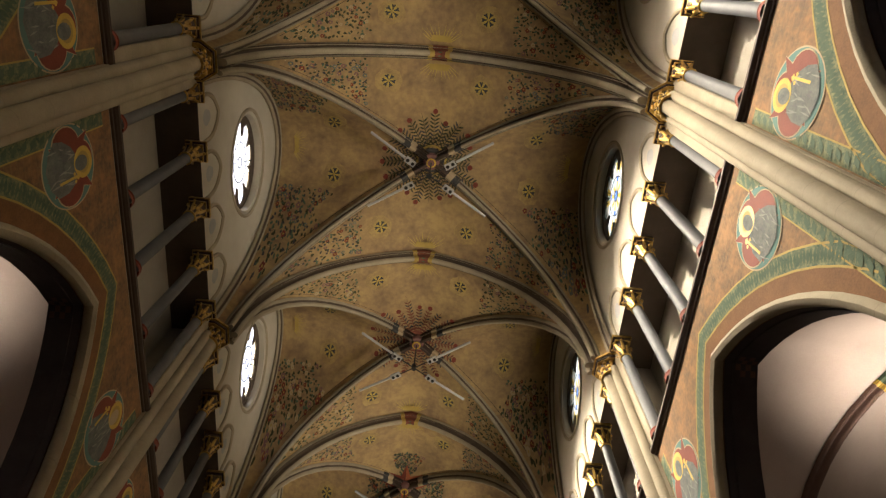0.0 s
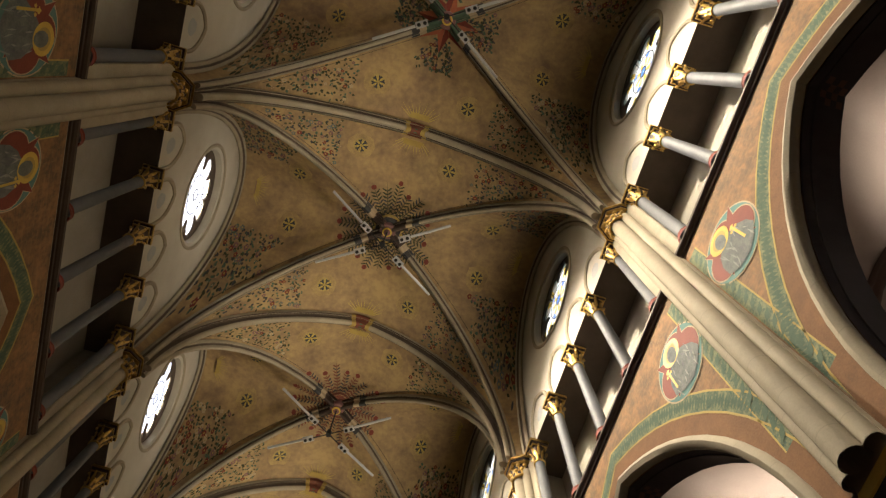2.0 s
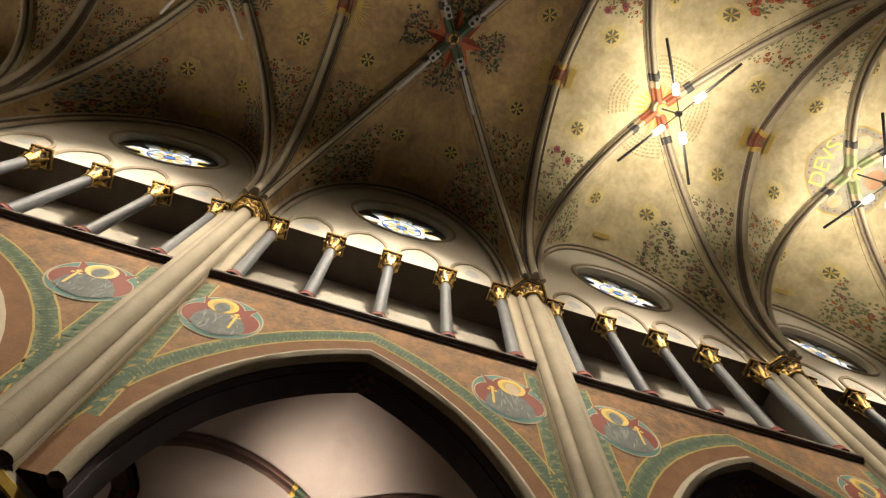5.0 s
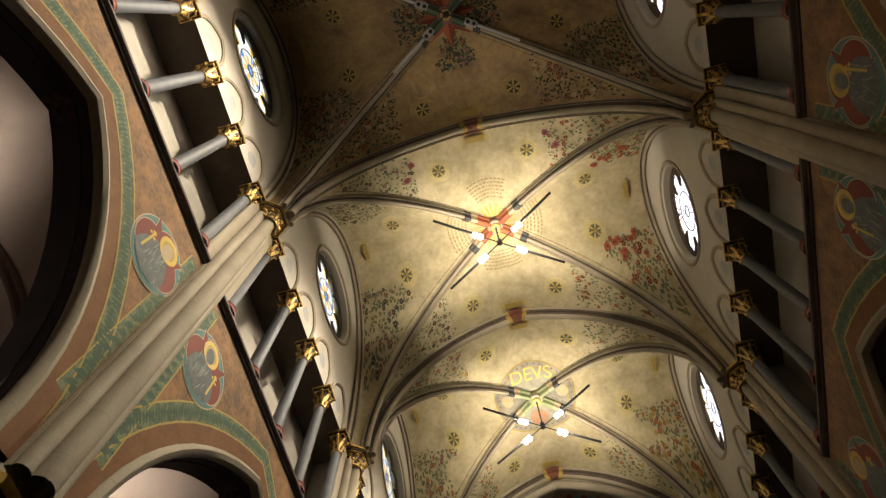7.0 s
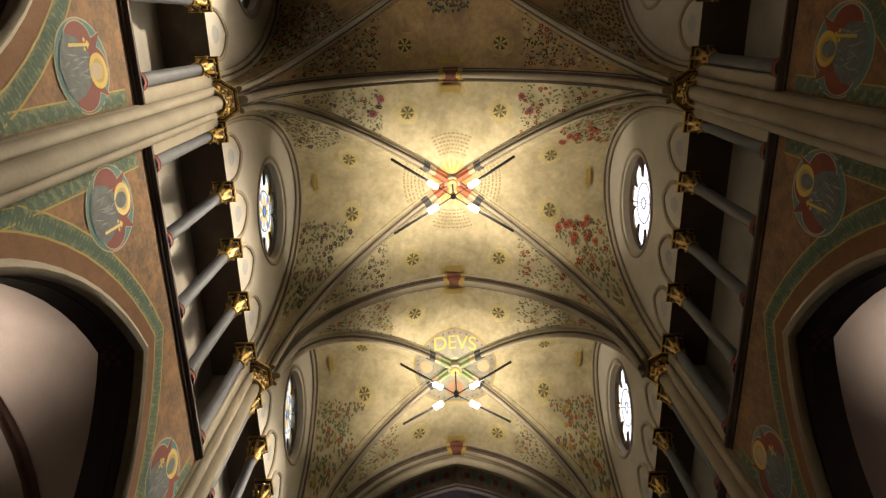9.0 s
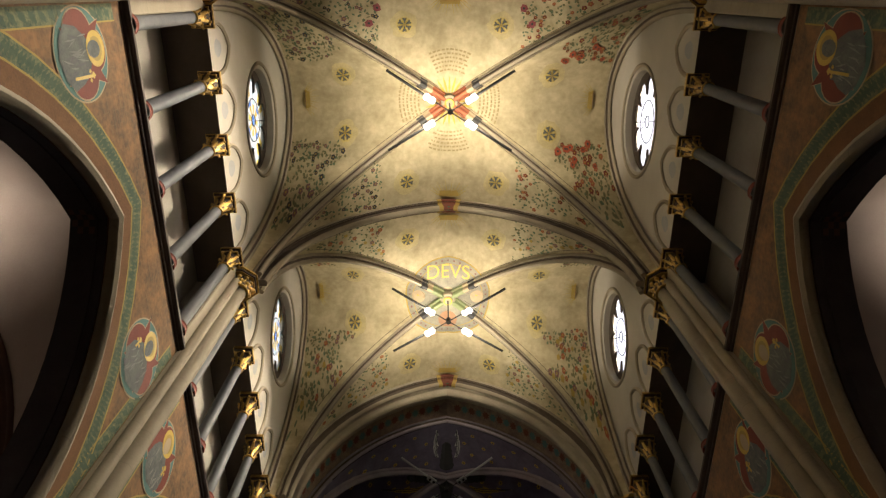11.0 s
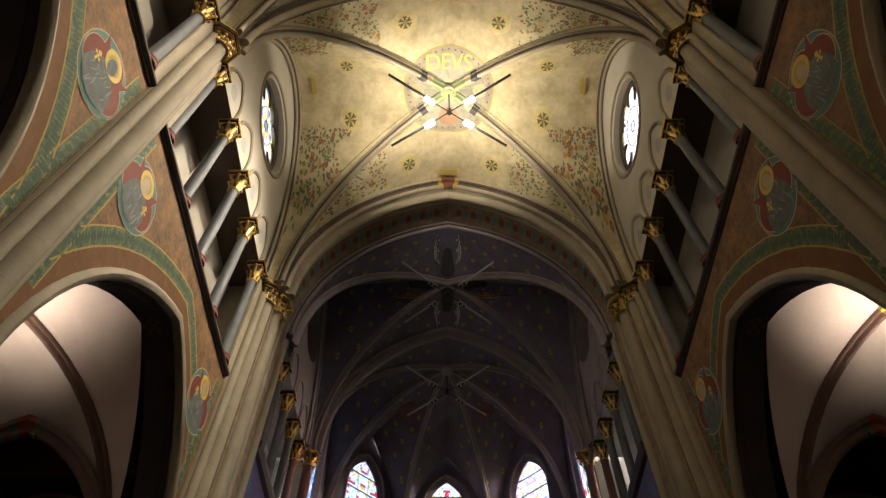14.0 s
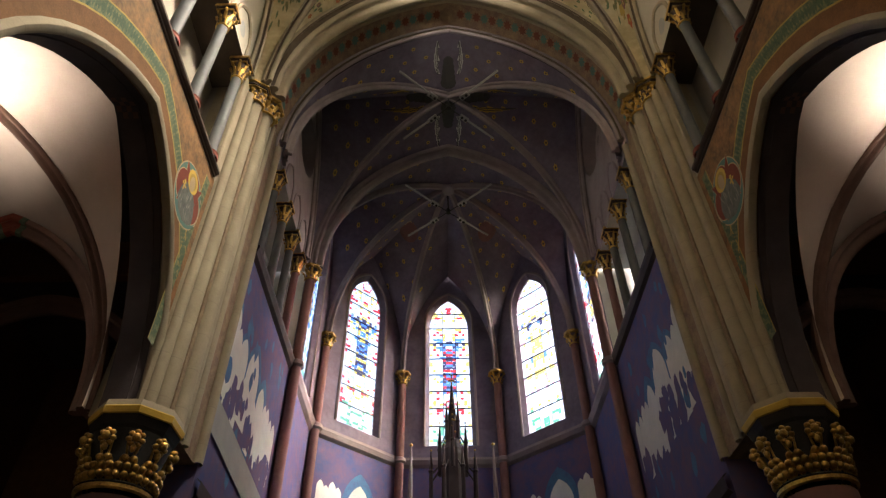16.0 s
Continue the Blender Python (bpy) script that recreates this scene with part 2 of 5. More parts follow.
class Mesh:
    """Gathers points and faces."""

    def __init__(self):
        self.v, self.f, self.second = [], [], set()

    def add(self, vs, fs):
        k = len(self.v)
        self.v += [tuple(p) for p in vs]
        self.f += [tuple(i + k for i in q) for q in fs]
        return self

    def box(self, a, b):
        (x, y, z), (p, q, r) = a, b
        return self.add([(x, y, z), (p, y, z), (p, q, z), (x, q, z), (x, y, r), (p, y, r), (p, q, r), (x, q, r)],
                        [(0, 3, 2, 1), (4, 5, 6, 7), (0, 1, 5, 4), (1, 2, 6, 5), (2, 3, 7, 6), (3, 0, 4, 7)])

    def grid(self, rows, close=False):
        """rows of equally many points; close joins each row's end to its start."""
        n = len(rows[0])
        fs = []
        for i in range(len(rows) - 1):
            for j in range(n if close else n - 1):
                k = (j + 1) % n
                fs.append((i * n + j, i * n + k, (i + 1) * n + k, (i + 1) * n + j))
        return self.add([p for r in rows for p in r], fs)

    def turned(self, prof, centre, sides=16, start=0.0, sweep=2 * math.pi):
        """A profile of (radius, z) turned about the upright through centre."""
        cx, cy, cz = centre
        full = abs(sweep - 2 * math.pi) < 1e-6
        m = sides if full else sides + 1
        rows = [[(cx + r * math.cos(start + sweep * j / sides), cy + r * math.sin(start + sweep * j / sides), cz + z) for j in range(m)] for r, z in prof]
        return self.grid(rows, full)

    def sweep(self, pts, prof, across, closed=False):
        """prof (a, b): a along across, b along across x tangent."""
        pts = [Vector(p) for p in pts]
        across = Vector(across).normalized()
        rows = []
        for i, p in enumerate(pts):
            t = (pts[min(i + 1, len(pts) - 1)] - pts[max(i - 1, 0)]).normalized()
            n = across.cross(t).normalized()
            rows.append([p + across * a + n * b for a, b in prof])
        return self.grid(rows, closed)

    def tube(self, a, b, r, sides=8, r2=None):
        a, b = Vector(a), Vector(b)
        d = (b - a).normalized()
        u = d.orthogonal().normalized()
        w = d.cross(u)
        r2 = r if r2 is None else r2
        ring = [(math.cos(2 * math.pi * j / sides), math.sin(2 * math.pi * j / sides)) for j in range(sides)]
        k = len(self.v)
        self.grid([[a + (u * c + w * s) * r for c, s in ring], [b + (u * c + w * s) * r2 for c, s in ring]], True)
        self.f.append(tuple(range(k, k + sides)))
        self.f.append(tuple(range(k + sides, k + 2 * sides)))
        return self

    def ball(self, c, r, seg=8, squash=1.0):
        prof = [(max(1e-4, r * math.sin(math.pi * i / seg)), -r * squash * math.cos(math.pi * i / seg)) for i in range(seg + 1)]
        return self.turned(prof, c, seg + 2)


def part(name, m, material, parent=None, label="", smooth=False):
    me = bpy.data.meshes.new(name)
    me.from_pydata(m.v, [], m.f)
    me.materials.append(material)
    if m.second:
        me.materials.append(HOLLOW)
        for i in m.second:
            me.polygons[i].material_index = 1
    bm = bmesh.new()
    bm.from_mesh(me)
    bmesh.ops.remove_doubles(bm, verts=bm.verts, dist=0.0008)
    bmesh.ops.recalc_face_normals(bm, faces=bm.faces)
    bm.to_mesh(me)
    bm.free()
    if smooth:
        for p in me.polygons:
            p.use_smooth = True
        me.set_sharp_from_angle(angle=radians(45))
    ob = new(name, me)
    if parent:
        ob.parent = parent
    if label:
        ob["label"] = label
    return ob


def empty(name, label, category, kind="", group=""):
    e = new(name)
    e.empty_display_size = 0.1
    return tagged(e, label, category, group, kind)


def arc(s, h, n=14):
    """Half an arch from (0, 0) to (s, h): a circle's piece where it is steep, else a quarter of an ellipse."""
    if h >= s:
        r = (s * s + h * h) / (2 * s)
        top = math.asin(h / r) if h <= r else math.pi / 2
        if r < s + 1e-9 or s > r:
            top = math.pi / 2
        return [(r * (1 - math.cos(top * i / n)), r * math.sin(top * i / n)) for i in range(n + 1)]
    return [(s * (1 - math.cos(math.pi / 2 * i / n)), h * math.sin(math.pi / 2 * i / n)) for i in range(n + 1)]


def half_arch(a, b, n=14, round_=False):
    """Points of an arch's half in the upright plane through its foot a and its crown b."""
    a, b = Vector(a), Vector(b)
    flat = Vector((b.x - a.x, b.y - a.y, 0))
    s = flat.length
    flat.normalize()
    return [a + flat * d + Vector((0, 0, z)) for d, z in (arc(s, b.z - a.z, n) if not round_ else [(s * (1 - math.cos(math.pi / 2 * i / n)), (b.z - a.z) * math.sin(math.pi / 2 * i / n) ** 0.92) for i in range(n + 1)])]


def rib_profile(w, d):
    """A moulded rib, w wide and d deep: roll below, hollows and fillets beside it."""
    h = w / 2
    return [(-h, 0.0), (-h, -0.34 * d), (-0.86 * h, -0.42 * d), (-0.72 * h, -0.34 * d), (-0.5 * h, -0.40 * d), (-0.40 * h, -0.58 * d), (-0.46 * h, -0.76 * d), (-0.34 * h, -0.93 * d), (-0.1 * h, -1.0 * d),
            (0.1 * h, -1.0 * d), (0.34 * h, -0.93 * d), (0.46 * h, -0.76 * d), (0.40 * h, -0.58 * d), (0.5 * h, -0.40 * d), (0.72 * h, -0.34 * d), (0.86 * h, -0.42 * d), (h, -0.34 * d), (h, 0.0)]


def rib(m, pts, w, d, hollows=()):
    """Sweeps a rib's section so that it hangs below the line; the hollows named by their place in the section get a
    dark colour for their shade.
    """
    t = pts[-1] - pts[0]
    across = Vector((0, 0, 1)).cross(t).normalized()
    prof, k = rib_profile(w, d), len(m.f)
    first = len(m.v)
    m.sweep(pts, prof, -across)
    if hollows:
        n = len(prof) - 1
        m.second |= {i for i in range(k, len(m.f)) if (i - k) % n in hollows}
    m.f.append(tuple(range(first, first + len(prof))))


def web_half(m, foot_a, crown_a, foot_b, crown_b, swell=0.1, n=14, k=8, round_=False):
    """A vault web between two half arches."""
    pa, pb = half_arch(foot_a, crown_a, n, round_), half_arch(foot_b, crown_b, n)
    rows = []
    for i in range(n + 1):
        t = i / n
        rows.append([pa[i].lerp(pb[i], j / k) + Vector((0, 0, swell * t * math.sin(math.pi * j / k))) for j in range(k + 1)])
    m.grid(rows)


# ---- floor and outer shell ----
f = part("floor", Mesh().box((-14, -32, -0.2), (14, 32, 0.0)), FLOOR)
tagged(f, "dark tiled church floor", "floor", kind="structure")
g = part("ground", Mesh().box((-3000, -3000, -0.7), (3000, 3000, -0.3)), mat("grass_ground", (0.06, 0.08, 0.03), (0.09, 0.09, 0.05), 0.9, scale=0.5))
tagged(g, "grass ground round the church", "ground", kind="structure")

bd = part("backdrop", Mesh().box((-9.7, -34, 12), (-9.5, 34, 50)), glow("bright_overcast_sky", (0.95, 0.98, 1.0), 0.125, (0.0, 0.0, 0.0)))
tagged(bd, "pale bright overcast sky outside the windows", "sky", kind="structure")

# ---- nave vault ----
vault_web = Mesh()
webs = {}
for k in BAYS:
    ya, yb = k * B, (k + 1) * B
    yc = (ya + yb) / 2
    boss = (0, yc, ZC)
    m = Mesh()
    for s in (-1, 1):
        apex_w = (s * (XW - 0.05), yc, 19.15)
        for y, q in ((ya, 1), (yb, -1)):
            foot_d = (s * (XS - 0.02), y + q * 0.1, ZSP)
            foot_w = (s * (XW - 0.05), y + q * 0.3, ZSP)
            foot_t = (s * (XS - 0.02), y, ZSP)
            web_half(m, foot_w, apex_w, foot_d, boss, round_=True)
            web_half(m, foot_d, boss, foot_t, (0, y, ZC - 0.0))
    webs[k] = m
    vault_web.add(m.v, m.f)
    ceil = part("ceiling_%d" % (k + 6), m, PALE if k in (1, 2) else OCHRE, smooth=True)
    tagged(ceil, "ochre plaster vault with painted stars and flowers" if k < 1 else "plaster vault with painted flowers, coloured pale as lamp-lit", "vault", kind="structure")
    for s in (-1, 1):
        for y, q in ((ya, 1), (yb, -1)):
            r = Mesh()
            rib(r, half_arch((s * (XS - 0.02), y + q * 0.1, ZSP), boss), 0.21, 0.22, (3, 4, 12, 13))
            part("diagonal_rib", r, STONE, ceil, smooth=True)
            r = Mesh()
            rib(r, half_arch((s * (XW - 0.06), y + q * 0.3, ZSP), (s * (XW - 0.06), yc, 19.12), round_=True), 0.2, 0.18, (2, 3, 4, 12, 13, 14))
            part("wall_rib", r, STONE, ceil, smooth=True)
for k in range(-5, 4):
    arch = empty("transverse_arch", "cream moulded stone rib across the vault", "rib", "structure")
    for s in (-1, 1):
        r = Mesh()
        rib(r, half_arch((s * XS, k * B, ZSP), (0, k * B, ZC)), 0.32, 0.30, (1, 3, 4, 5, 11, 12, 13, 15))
        part("rib", r, STONE, arch, smooth=True)

# ---- nave walls, bay by bay ----
ARCH_S, ARCH_SP, ARCH_AP = 2.18, 5.95, 9.4


def arcade_curve(yc, grow=0.0, n=12):
    if yc > 13:
        return arcade_shape(yc + 0.28, ARCH_S + 0.32, grow, n)
    return arcade_shape(yc, ARCH_S, grow, n)


def arcade_shape(yc, ARCH_S, grow, n):
    """The pointed arch of the arcade, widened by grow, from one foot over the crown to the other."""
    half = [(yc - ARCH_S - grow + d, ARCH_SP + z) for d, z in arc(ARCH_S + grow, ARCH_AP - ARCH_SP + grow * 1.15, n)]
    return half + [(2 * yc - y, z) for y, z in half[-2::-1]]


def ring_of(yc, zc, r, n=48):
    return [(yc + r * math.cos(2 * math.pi * i / n), zc + r * math.sin(2 * math.pi * i / n)) for i in range(n)]


def foil(yc, zc, r, n=96, lobes=8):
    """An eight-lobed outline with deep notches."""
    out = []
    for i in range(n):
        a = 2 * math.pi * i / n
        q = r * (0.60 + 0.40 * abs(math.cos(lobes * a / 2)) ** 0.5)
        out.append((yc + q * math.cos(a), zc + q * math.sin(a)))
    return out


ZR, RR = 16.55, 1.14


def wall_bay(side, k):
    ya, yb = k * B, (k + 1) * B
    yc = (ya + yb) / 2

    def P(x, y, z):
        return (side * x, y, z)

    wall = empty("wall_bay", "painted spandrel below an open triforium and rose window", "wall", "structure")
    # spandrel with the arch cut through
    m = Mesh()
    curve = arcade_curve(yc)
    top = [(ya + (yb - ya) * i / (len(curve) - 1), 10.4) for i in range(len(curve))]
    outer = [(ya, ARCH_SP)] + curve + [(yb, ARCH_SP)]
    upper = [(ya, 10.4)] + top + [(yb, 10.4)]
    m.grid([[P(XW, y, z) for y, z in outer], [P(XW, y, z) for y, z in upper]])
    m.grid([[P(4.84, y, z) for y, z in outer], [P(4.84, y, z) for y, z in upper]])
    part("spandrel", m, SALMON, wall, "salmon painted masonry spandrel")
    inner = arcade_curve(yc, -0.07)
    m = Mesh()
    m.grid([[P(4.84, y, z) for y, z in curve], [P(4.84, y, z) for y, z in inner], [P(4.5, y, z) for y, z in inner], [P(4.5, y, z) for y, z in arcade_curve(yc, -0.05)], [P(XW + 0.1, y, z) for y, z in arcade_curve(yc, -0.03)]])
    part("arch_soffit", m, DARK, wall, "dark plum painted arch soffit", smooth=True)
    # checkered keystone on the soffit
    mid = arcade_curve(yc, -0.078, 48)
    for i in range(-2, 2):
        for j in range(4):
            if (i + j) % 2:
                x0 = 4.53 + 0.07 * j
                (y0, z0), (y1, z1) = mid[48 + i], mid[49 + i]
                m = Mesh().add([P(x0, y0, z0), P(x0 + 0.07, y0, z0), P(x0 + 0.07, y1, z1), P(x0, y1, z1)], [(0, 1, 2, 3)])
                part("keystone_check", m, PLUM, wall)
    # moulded edge of the arch
    m = Mesh()
    rows = []
    for a in range(9):
        t = math.pi * 2 * a / 8
        rows.append([P(XW + 0.02 + 0.09 * math.cos(t), y, z) for y, z in arcade_curve(yc, 0.03 + 0.085 * math.sin(t))])
    m.grid(rows)
    part("arch_moulding", m, STONE, wall, "cream roll moulding", smooth=True)
    m = Mesh()
    for dx in (0.004,):
        m.grid([[P(XW - dx, y, z) for y, z in arcade_curve(yc, 0.1)], [P(XW - dx, y, z) for y, z in arcade_curve(yc, 0.34)]])
    part("brown_band", m, BROWN, wall, "brown painted band round the arch")
    border(side, wall, yc, ya, yb)
    # string course
    m = Mesh()
    prof = [(XW, 10.41), (XW - 0.03, 10.42), (XW - 0.035, 10.45), (XW - 0.06, 10.46), (XW - 0.09, 10.49), (XW - 0.09, 10.54), (XW - 0.06, 10.57), (XW + 0.1, 10.575)]
    m.grid([[P(x, ya + 0.25, z) for x, z in prof], [P(x, yb - 0.25, z) for x, z in prof]])
    part("string_course", m, STRINGM, wall, "dark brown moulded string course")
    # triforium passage
    m = Mesh()
    m.grid([[P(x, ya, z) for x, z in ((XW, 10.4), (XW, 10.55), (5.15, 10.55))], [P(x, yb, z) for x, z in ((XW, 10.4), (XW, 10.55), (5.15, 10.55))]])
    m.grid([[P(5.12, ya, 10.5), P(5.12, yb, 10.5)], [P(5.12, ya, 13.75), P(5.12, yb, 13.75)]])
    for y in (ya + 0.001, yb - 0.001):
        m.grid([[P(XW + 0.3, y, 10.5), P(5.12, y, 10.5)], [P(XW + 0.3, y, 13.75), P(5.12, y, 13.75)]])
    part("passage_wall", m, PASSAGE, wall, "cream passage wall behind the colonnettes")
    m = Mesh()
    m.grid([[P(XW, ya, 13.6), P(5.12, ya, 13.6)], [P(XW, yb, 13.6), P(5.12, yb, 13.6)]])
    part("passage_soffit", m, SOFFIT, wall, "passage soffit coloured dark for its shade")
    # upper wall with the round opening
    m = Mesh()
    n = 48
    yr = yc + 0.1
    ring = ring_of(yr, ZR, RR + 0.12, n)
    inner_r = ring_of(yr, ZR, RR, n)
    rect = []
    for i in range(n):
        a = 2 * math.pi * i / n
        c, s = math.cos(a), math.sin(a)
        q = min((B / 2) / max(abs(c), 1e-6), ((19.7 - ZR) if s > 0 else (ZR - 13.6)) / max(abs(s), 1e-6))
        rect.append((yc + q * c, ZR + q * s))
    for cy, cz in ((ya, 13.6), (yb, 13.6), (ya, 19.7), (yb, 19.7)):
        j = min(range(n), key=lambda i: (rect[i][0] - cy) ** 2 + (rect[i][1] - cz) ** 2)
        rect[j] = (cy, cz)
    m.grid([[P(XW, y, z) for y, z in rect], [P(XW, y, z) for y, z in ring], [P(XW + 0.03, y, z) for y, z in inner_r], [P(XW + 0.3, y, z) for y, z in ring_of(yr, ZR, RR - 0.02, n)], [P(XW + 0.45, y, z) for y, z in ring_of(yr, ZR, RR + 0.35, n)]], True)
    part("upper_wall", m, PLASTER, wall, "cream plaster clerestory wall", smooth=True)
    m = Mesh()
    rows = []
    for a in range(7):
        t = 2 * math.pi * a / 6
        rows.append([P(XW - 0.0 + 0.04 * math.cos(t), y, z) for y, z in ring_of(yr, ZR, RR + 0.12 + 0.045 * math.sin(t), n)])
    m.grid(rows, True)
    part("window_moulding", m, STONE, wall, "cream moulding round the window", smooth=True)
    # blind arches over the colonnettes
    for i in range(4):
        c = ya + B * (0.2 + 0.2 * i)
        m = Mesh()
        for w, x in ((0.44, XW - 0.0),):
            pts = []
            for d, z in arc(w, 0.66, 8):
                pts.append((c - w + d, 13.98 + z))
            pts = pts + [(2 * c - y, z) for y, z in pts[-2::-1]]
            pts = [(c - w, 13.66)] + pts + [(c + w, 13.66)]
            rows = []
            for a in range(7):
                t = 2 * math.pi * a / 6
                rows.append([P(x + 0.05 * math.cos(t), c + (y - c) * (1 + 0.1 * math.sin(t)), 13.62 + (z - 13.62) * (1 + 0.06 * math.sin(t))) for y, z in pts])
            m.grid(rows)
        part("blind_arch", m, STONE, wall, smooth=True)
        m = Mesh()
        tref = [(c + 0.17 * math.cos(2 * math.pi * j / 24) * (0.8 + 0.2 * abs(math.cos(1.5 * (2 * math.pi * j / 24 - math.pi / 2)))), 14.02 + 0.2 * math.sin(2 * math.pi * j / 24)) for j in range(24)]
        m.add([P(XW - 0.004, y, z) for y, z in tref], [tuple(range(24))])
        part("tympanum_painting", m, TYMP, wall, "pale blue-grey painted quatrefoil")
    # colonnettes
    for i in range(5):
        y = ya + B * (0.1 + 0.2 * i)
        col = part("colonnette", COL["shaft"], SLATE, wall, "slate-blue painted colonnette", smooth=True)
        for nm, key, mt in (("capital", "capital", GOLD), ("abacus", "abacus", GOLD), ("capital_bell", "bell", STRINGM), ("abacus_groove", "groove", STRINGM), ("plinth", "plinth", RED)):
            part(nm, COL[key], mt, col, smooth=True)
        col.location = P(XW + 0.05, y, 0)
    rose(side, wall, yr)
    return wall


def foliate(m, cx, cy, z0, z1, r0, r1, leaves, seed=0):
    """A bell with a ring of curled leaves."""
    rnd = random.Random(seed)
    m.turned([(r0 * 1.0, 0), (r0 * 1.2, 0.015), (r0 * 1.2, 0.04), (r0 * 1.0, 0.06)], (cx, cy, z0), 14)
    for row, (za, zb, ro) in enumerate(((0.12, 0.58, 0.55), (0.42, 0.98, 1.0))):
        for j in range(leaves):
            a = 2 * math.pi * (j + 0.5 * row) / leaves
            ca, sa = math.cos(a), math.sin(a)
            h = z1 - z0
            base, tip = r0 * 1.05, r0 + (r1 * 1.12 - r0) * ro
            pts = []
            for u, w in ((0, 0.5), (0.35, 0.9), (0.7, 0.8), (0.95, 0.6), (1.0, 0.25), (0.88, 0.1)):
                rr = base + (tip - base) * u ** 2
                zz = z0 + h * (za + (zb - za) * min(u, 0.97)) - (0.05 * h if u == 0.88 else 0)
                ww = w * r0 * 2.1 / leaves * 1.15
                pts.append([(cx + rr * ca - ww * sa, cy + rr * sa + ww * ca, zz), (cx + (rr + 0.12 * r0) * ca, cy + (rr + 0.12 * r0) * sa, zz), (cx + rr * ca + ww * sa, cy + rr * sa - ww * ca, zz)])
            m.grid(pts)
            m.ball((cx + tip * ca, cy + tip * sa, z0 + h * zb - 0.03 * h), 0.2 * r0 + 0.1 * r0 * rnd.random(), 6)
    return m


# in the small capitals its dark brown stands for shade behind the leaves
def bell(cx, cy, z0, z1, r0, r1):
    return Mesh().turned([(r0, 0.03), (r0, 0.1 * (z1 - z0)), (r0 * 1.04, 0.5 * (z1 - z0)), (r1 * 0.9, z1 - z0)], (cx, cy, z0), 14)


def frame_bars(m, h, t, z0, z1):
    """A square rim, h out and t broad."""
    m.box((-h, -h, z0), (h, -h + t, z1)).box((-h, h - t, z0), (h, h, z1))
    return m.box((-h, -h + t, z0), (-h + t, h - t, z1)).box((h - t, -h + t, z0), (h, h - t, z1))


COL = dict(
    shaft=Mesh().turned([(0.115, 10.68), (0.105, 10.8), (0.1, 12.0), (0.098, 13.05)], (0, 0, 0), 16),
    capital=foliate(Mesh(), 0, 0, 12.98, 13.44, 0.105, 0.175, 7, 3),
    abacus=frame_bars(frame_bars(frame_bars(Mesh(), 0.165, 0.025, 13.43, 13.455), 0.2, 0.022, 13.53, 13.555), 0.195, 0.022, 13.575, 13.60),
    groove=Mesh().box((-0.155, -0.155, 13.44), (0.155, 0.155, 13.51)).box((-0.185, -0.185, 13.51), (0.185, 0.185, 13.59)),
    bell=bell(0, 0, 13.02, 13.44, 0.105, 0.19),
    plinth=Mesh().turned([(0.17, 10.55), (0.17, 10.61), (0.15, 10.64), (0.16, 10.67), (0.12, 10.70)], (0, 0, 0), 16))


def border(side, wall, yc, ya, yb):
    """Green painted border along the arch and up the edges, with darker leaves and ochre lines."""
    def P(y, z, lift):
        return (side * (XW - lift), y, z)

    def clip(c):
        return [(min(max(y, ya + 0.30), yb - 0.30), min(z, 10.2)) for y, z in c]

    m = Mesh()
    m.grid([[P(y, z, 0.005) for y, z in clip(arcade_curve(yc, 0.36))], [P(y, z, 0.005) for y, z in clip(arcade_curve(yc, 0.60))]])
    for y0, y1 in ((ya + 0.30, ya + 0.50), (yb - 0.50, yb - 0.30)):
        m.grid([[P(y0, 6.8, 0.006), P(y1, 6.8, 0.006)], [P(y0, 10.2, 0.006), P(y1, 10.2, 0.006)]])
    part("green_border", m, GREEN, wall, "green painted leaf border")
    m = Mesh()
    for g0, g1 in ((0.345, 0.37), (0.59, 0.615)):
        m.grid([[P(y, z, 0.008) for y, z in clip(arcade_curve(yc, g0))], [P(y, z, 0.008) for y, z in clip(arcade_curve(yc, g1))]])
    for y0 in (ya + 0.49, yb - 0.51):
        m.grid([[P(y0, 6.8, 0.008), P(y0 + 0.02, 6.8, 0.008)], [P(y0, 10.2, 0.008), P(y0 + 0.02, 10.2, 0.008)]])
    part("border_line", m, OLIVE, wall, "ochre painted line")
    m = Mesh()
    a, b = clip(arcade_curve(yc, 0.39, 40)), clip(arcade_curve(yc, 0.57, 40))
    for i in range(len(a) - 1):
        for u in (0.1, 0.55):
            p = Vector(a[i]).lerp(Vector(a[i + 1]), u)
            q = Vector(b[i]).lerp(Vector(b[i + 1]), u + 0.3)
            d = (q - p)
            if d.length < 0.08:
                continue
            e = Vector((-d.y, d.x)) * 0.16
            c = (p + q) / 2
            m.add([P(*w, 0.009) for w in (p, c + e, q, c - e)], [(0, 1, 2, 3)])
    for y0 in (ya + 0.40, yb - 0.40):
        z = 6.9
        while z < 10.1:
            w = 0.07
            m.add([P(y0 - w, z, 0.0115), P(y0 + 0.02, z + 0.02, 0.0115), P(y0 + w, z + 0.13, 0.0115), P(y0 - 0.02, z + 0.11, 0.0115)], [(0, 1, 2, 3)])
            z += 0.17
    part("border_leaves", m, GREEND, wall, "dark green painted leaves")
    # medallions in the spandrels: a plain robed shape with a halo on red and teal lobes
    for q in (-1, 1):
        medallion(side, wall, yc + q * 1.97, 9.3, q)


